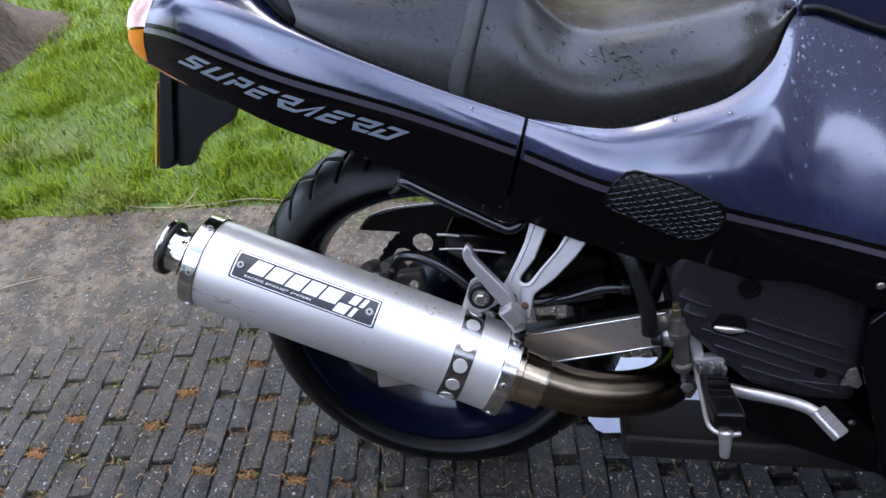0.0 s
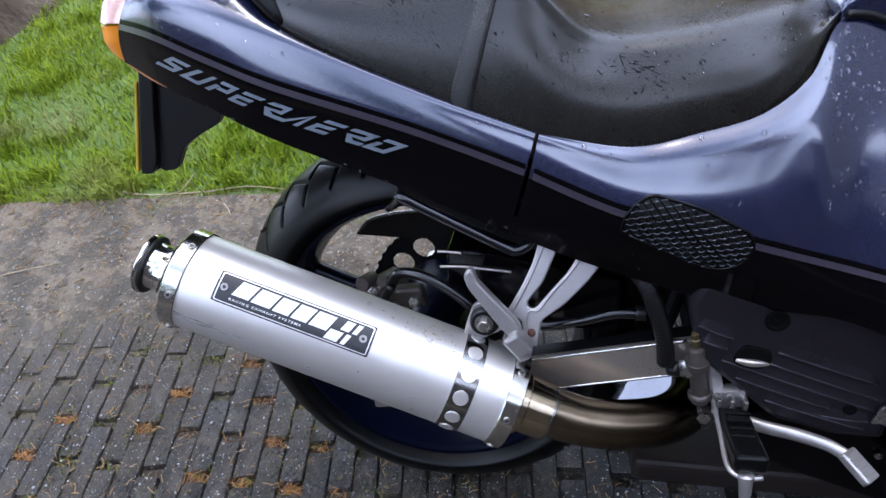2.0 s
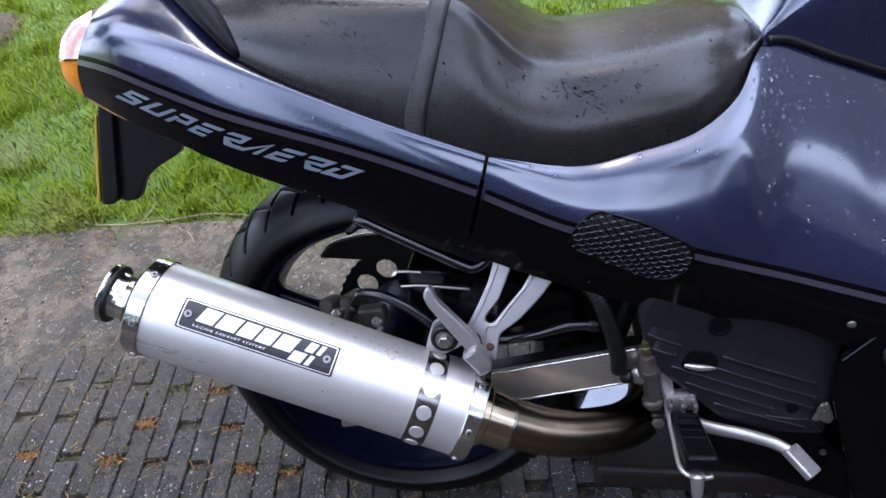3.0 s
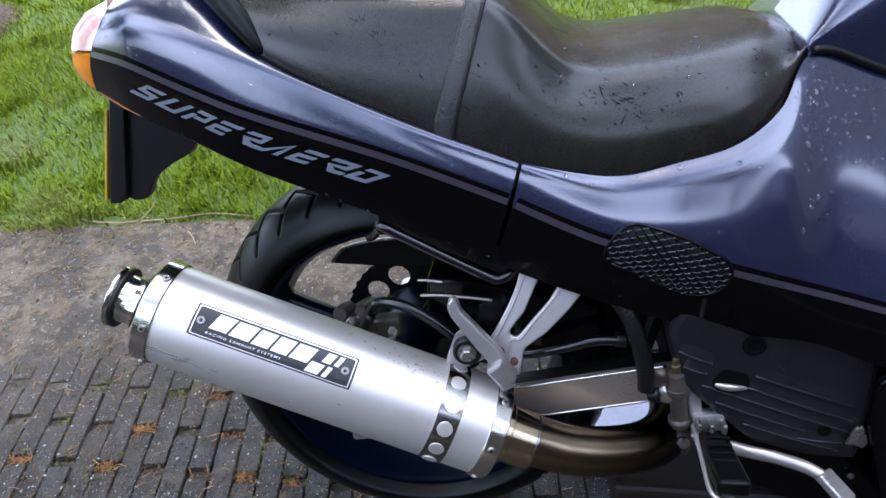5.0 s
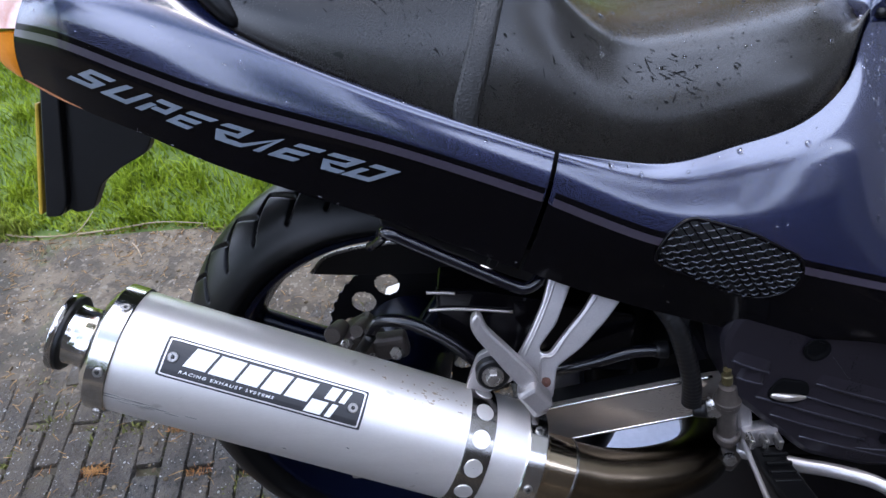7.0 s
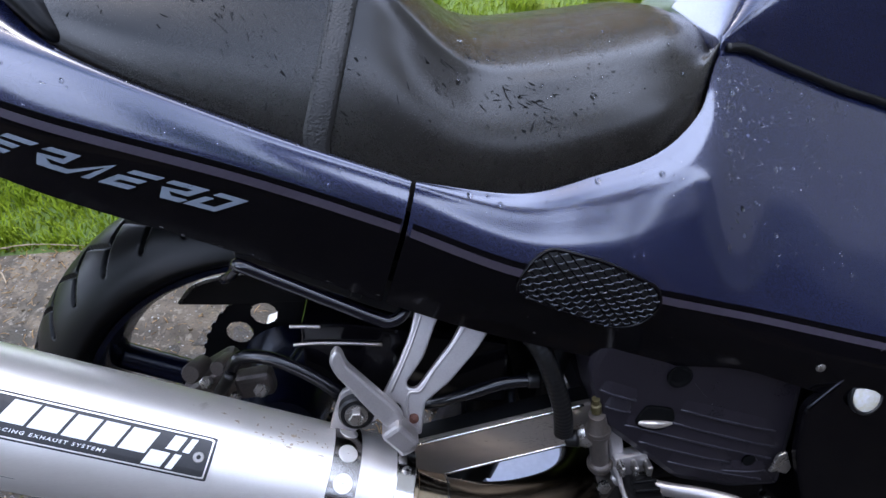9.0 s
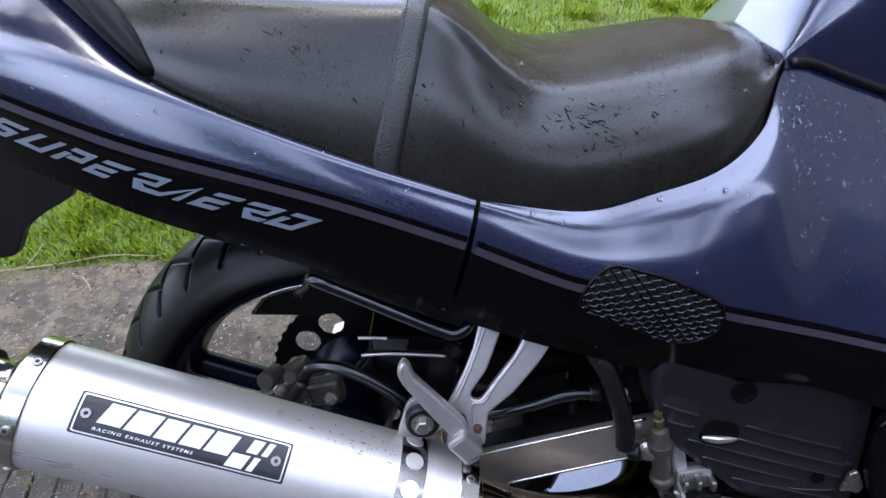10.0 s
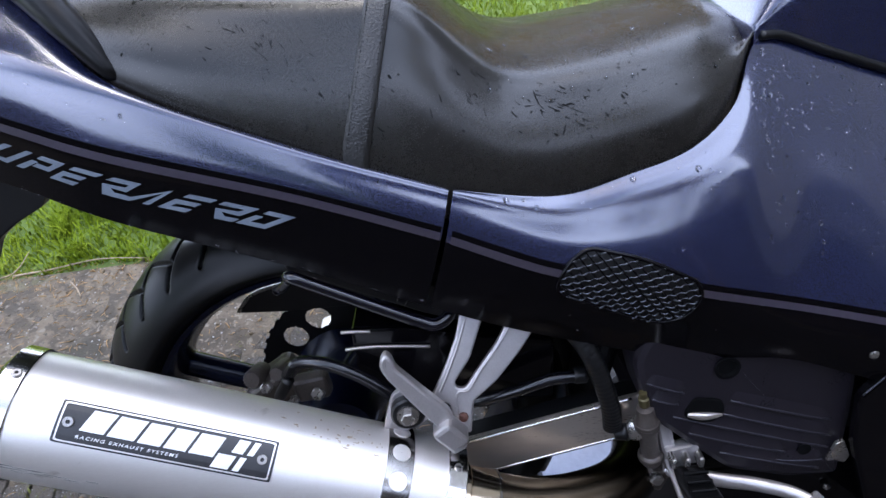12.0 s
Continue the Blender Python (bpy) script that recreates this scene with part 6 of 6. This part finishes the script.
for x0, x1, eave, ridge in ((-7.0, -0.4, 1.6, 2.3), (-0.4, 5.2, 3.7, 4.6), (5.2, 15.0, 5.4, 6.8)):
    part("wall", placed(block((x1 - x0, 6.0, eave), 0.02), pose((x0 + x1) / 2, -6.8, eave / 2)), M_RENDER if x0 > 5 else M_HOUSE, house)
    verts = [(x0 - 0.1, -10.1, eave), (x1 + 0.1, -10.1, eave), (x1 + 0.1, -3.5, eave), (x0 - 0.1, -3.5, eave), (x0, -6.8, ridge), (x1, -6.8, ridge)]
    part("roof", mesh("roof", verts, [(0, 1, 5, 4), (2, 3, 4, 5), (3, 0, 4), (1, 2, 5), (3, 2, 1, 0)], False), M_ROOF, house)

# added block across the drive's end, out of view, for the tank side's reflection
part("wall", placed(block((5.0, 7.0, 8.0), 0.02), pose(7.2, 1.2, 4.0)), M_RENDER, house, "unseen grey wall block, added to tone the paint's reflections")

# ---- unseen brown hedge beyond the lawn, added for the bronze reflection in the seat ----
rng = np.random.default_rng(61)
n = 20000
c = np.array((0.2, 6.6, 0.1)) + rng.random((n, 3)) * np.array((5.6, 0.9, 5.6)) + 0.08 * rng.standard_normal((n, 3))
a, b = rng.standard_normal((n, 3)) * 0.055, rng.standard_normal((n, 3)) * 0.04
v = np.stack([c - a, c + b, c + a, c - b], 1).reshape(-1, 3)
hedge = tagged(new("hedge"), "tall unseen hedge of withered brown leaves, added for the seat's reflection", "hedge")
part("foliage", mesh("foliage", v, np.arange(4 * n).reshape(-1, 4).tolist(), False), material("brown_leaf", (0.56, 0.39, 0.15), 0.7, 0.0, (0.68, 0.50, 0.22), 3, 20, 0.0, island=0.3), hedge)
for k in range(5):
    x = 0.8 + 0.85 * k
    part("stem", mesh("stem", *tube([(x, 7.05, -0.02), (x + 0.05, 7.0, 1.2), (x - 0.05, 7.05, 2.6)], lambda u: 0.04 * (1 - 0.7 * u), 8, 8)), M_BARK, hedge)

# ---- litter ----
def sticks(name, n, spot, length, thick, seed, mat, label, cat):
    rng = np.random.default_rng(seed)
    x, y, z = spot(rng, n)
    some = []
    for i in range(n):
        a, l = rng.random() * 6.28, length * (0.4 + rng.random())
        d = Vector((math.cos(a), math.sin(a), 0.25 * (rng.random() - 0.4)))
        c = Vector((x[i], y[i], z[i]))
        bend = Vector((rng.random() - 0.5, rng.random() - 0.5, rng.random() * 0.4)) * l * 0.3
        some.append(tube([c - d * l / 2, c + bend, c + d * l / 2], thick * (0.6 + 0.8 * rng.random()), 3, 4))
    return tagged(part(name, mesh(name, *joined(*some)), mat), label, cat, kind="stuff")


COL, LONG, SKEW = 0.0463, 0.172, -0.139
def gap_place(i, j):
    """The middle of the open joint at the end of brick j in row i."""
    y = -0.095 + 0.086 * i
    return Vector((-0.740 + 0.0926 * j + (0.0463 if i % 2 else 0) + SKEW * (y + 0.095), y, 0))


GAPS = [gap_place(i, j) for i in range(-3, 4) for j in range(-5, 8)]
GAPS = [g for g in GAPS if g.x < -0.10 and g.y + 0.5 * (-g.x - 0.62) < 0.12]


def gap_spot(rng, n):
    full = rng.random(len(GAPS)) ** 3
    i = rng.choice(len(GAPS), n, p=full / full.sum())
    g = np.array([tuple(GAPS[k]) for k in i])
    return g[:, 0] + 0.014 * rng.standard_normal(n), g[:, 1] + 0.007 * rng.standard_normal(n), -0.012 + 0.012 * rng.random(n)


def edge_spot(rng, n):
    x = -2.2 + 3.0 * rng.random(n)
    return x, edge(x) + 0.02 - 0.10 * np.abs(rng.standard_normal(n)), np.full(n, 0.003)


def soil_top(x, y):
    return max(0.0012, -0.0150 + dust(x, y))


def loose_spot(rng, n):
    x, y = -1.7 + 2.25 * rng.random(n), -0.35 + 1.07 * rng.random(n)
    return x, y, np.array([soil_top(*p) + 0.0012 for p in zip(x, y)])


sticks("needles", 1700, gap_spot, 0.020, 0.0006, 41, M_NEEDLE, "orange-brown dead needles in the open joints", "needles")
M_STRAW = material("dull_straw", (0.24, 0.13, 0.055), 0.8, 0.0, (0.44, 0.29, 0.14), 30, 100, 0.0, island=0.35, spec=0.2)
sticks("needles", 1700, edge_spot, 0.016, 0.0006, 42, M_STRAW, "dry brown needles along the lawn edge", "needles")
sticks("needles", 2400, loose_spot, 0.017, 0.0008, 43, M_STRAW, "scattered dry needles on the paving", "needles")
M_TWIG = material("twig", (0.30, 0.22, 0.14), 0.75, 0.0, (0.40, 0.32, 0.22), 40, 200, 0.3, 0.001)
for pts in ([(-1.075, 0.706, 0.006), (-0.993, 0.694, 0.008), (-0.895, 0.704, 0.012), (-0.868, 0.765, 0.03)], [(-0.89, 0.703, 0.008), (-0.806, 0.716, 0.010), (-0.696, 0.741, 0.012), (-0.574, 0.734, 0.012)], [(-0.739, 0.670, 0.005), (-0.716, 0.647, 0.006), (-0.697, 0.620, 0.005)], [(-2.8, 2.65, 0.02), (-2.5, 2.62, 0.03), (-2.1, 2.70, 0.03)], [(-1.33, 0.28, 0.008), (-1.21, 0.36, 0.008), (-1.09, 0.41, 0.008)]):
    tagged(part("twig", mesh("twig", *tube(pts, lambda u: 0.0028 * (1 - 0.6 * u), 20, 6)), M_TWIG), "thin dry twig lying on the ground", "twig", "twigs")


def crumbs(name, n, big, seed, mat, label, cat):
    """Small lumps strewn over soil and paving, half sunk in."""
    rng = np.random.default_rng(seed)
    some = []
    for _ in range(n):
        v, f = drop_mesh(0.0007 + big * rng.random() ** 4)
        x, y, k = -1.8 + 2.8 * rng.random(), -0.5 + 1.24 * rng.random(), 0.6 + 0.8 * rng.random()
        p = Vector((x, y, soil_top(x, y)))
        some.append(([Vector((w[0] * k, w[1] / k, w[2])) + p for w in v], f))
    tagged(part(name, mesh(name, *joined(*some)), mat), label, cat, kind="stuff")


crumbs("grit", 2200, 0.0020, 5, material("pale_grit", (0.55, 0.54, 0.52), 0.8, 0.0, (0.35, 0.34, 0.33), 60, 200, 0.0), "pale grit and petals scattered on the paving", "grit")
crumbs("soil_crumbs", 3200, 0.0042, 6, material("soil_crumb", (0.075, 0.055, 0.036), 0.9, 0.0, (0.20, 0.155, 0.10), 40, 200, 0.0, island=0.35, spec=0.2), "brown soil crumbs and bark bits on the paving", "soil")

# ---- a pale plastic sheet under the machine ----
M_SHEET = material("pale_plastic_sheet", (0.52, 0.56, 0.68), 0.45, 0.0, (0.42, 0.46, 0.58), 14, 120, 0.3, 0.004)
add_specks(M_SHEET, (0.10, 0.09, 0.08), 90, 0.35, 0.10)
ring = []
for k in range(90):
    a = 2 * math.pi * k / 90
    q = 1 / max(abs(math.cos(a)), abs(math.sin(a))) ** 0.8
    q *= 1 + 0.10 * noise.noise((math.cos(a) * 2.2, math.sin(a) * 2.2, 3)) + 0.05 * noise.noise((math.cos(a) * 14, math.sin(a) * 14, 3))
    ring.append((0.53 + 0.270 * q * math.cos(a), 0.145 + 0.095 * q * math.sin(a)))
me = slab(ring, 0.0015, 0.0004)
me.transform(pose(0, 0, 0.0045, -90, 0, 0))
tagged(part("plastic_sheet", me, M_SHEET), "pale bluish plastic sheet lying on the paving under the motorcycle", "plastic sheet")

# ---- paving bricks ----
def brick_data(w, l, h, seed):
    """A worn brick: an uneven outline, sagging edges and a slightly humped top."""
    rnd = random.Random(seed)
    ring = [(-0.5, -0.47), (-0.43, -0.5), (0.43, -0.5), (0.5, -0.47), (0.5, 0.0), (0.5, 0.47), (0.43, 0.5), (-0.43, 0.5), (-0.5, 0.47), (-0.5, 0.0)]
    n, verts = len(ring), []
    push = [1 + rnd.gauss(0, 0.028) for _ in ring]
    for s, z in ((1.0, -h), (1.0, -0.005), (0.93, -0.0012)):
        for (x, y), q in zip(ring, push):
            k = w * (1 - s) * 0.5
            verts.append((x * w * q - math.copysign(k, x), y * l * (1 + (q - 1) * 0.4) - math.copysign(k, y), z + (rnd.gauss(0, 0.0005) if z > -0.01 else 0)))
    verts.append((rnd.gauss(0, 0.003), rnd.gauss(0, 0.01), 0.0006))
    faces = [(r * n + i, r * n + (i + 1) % n, (r + 1) * n + (i + 1) % n, (r + 1) * n + i) for r in range(2) for i in range(n)]
    faces += [(2 * n + i, 2 * n + (i + 1) % n, 3 * n) for i in range(n)]
    return verts, faces


KINDS = [brick_data(COL - 0.0026, LONG - 0.019, 0.05, s) for s in range(14)]
KIND_MESH = [sharp(mesh("brick", *k, True), 12) for k in KINDS]
for me in KIND_MESH:
    me.materials.append(M_BRICK)
rnd = random.Random(77)
places = []
for i in range(-30, 10):
    for j in range(-40, 44):
        g = gap_place(i, j)
        c = g + Vector((SKEW * LONG / 2, LONG / 2, 0))
        if -2.6 < c.x < 2.2 and -2.4 < c.y < edge(c.x) - 0.05:
            m = Matrix.Translation(c + Vector((0, 0, (rnd.random() - 0.5) * 0.003))) @ Euler((rnd.gauss(0, 0.009), rnd.gauss(0, 0.016), math.atan(-SKEW) + rnd.gauss(0, 0.008))).to_matrix().to_4x4()
            places.append(((c - Vector((-0.5, 0.05, 0))).length, m, rnd.randrange(14)))
places.sort(key=lambda p: p[0])
for _, m, k in places[:300]:
    ob = new("brick", KIND_MESH[k])
    ob.parent, ob.matrix_basis = bed, m
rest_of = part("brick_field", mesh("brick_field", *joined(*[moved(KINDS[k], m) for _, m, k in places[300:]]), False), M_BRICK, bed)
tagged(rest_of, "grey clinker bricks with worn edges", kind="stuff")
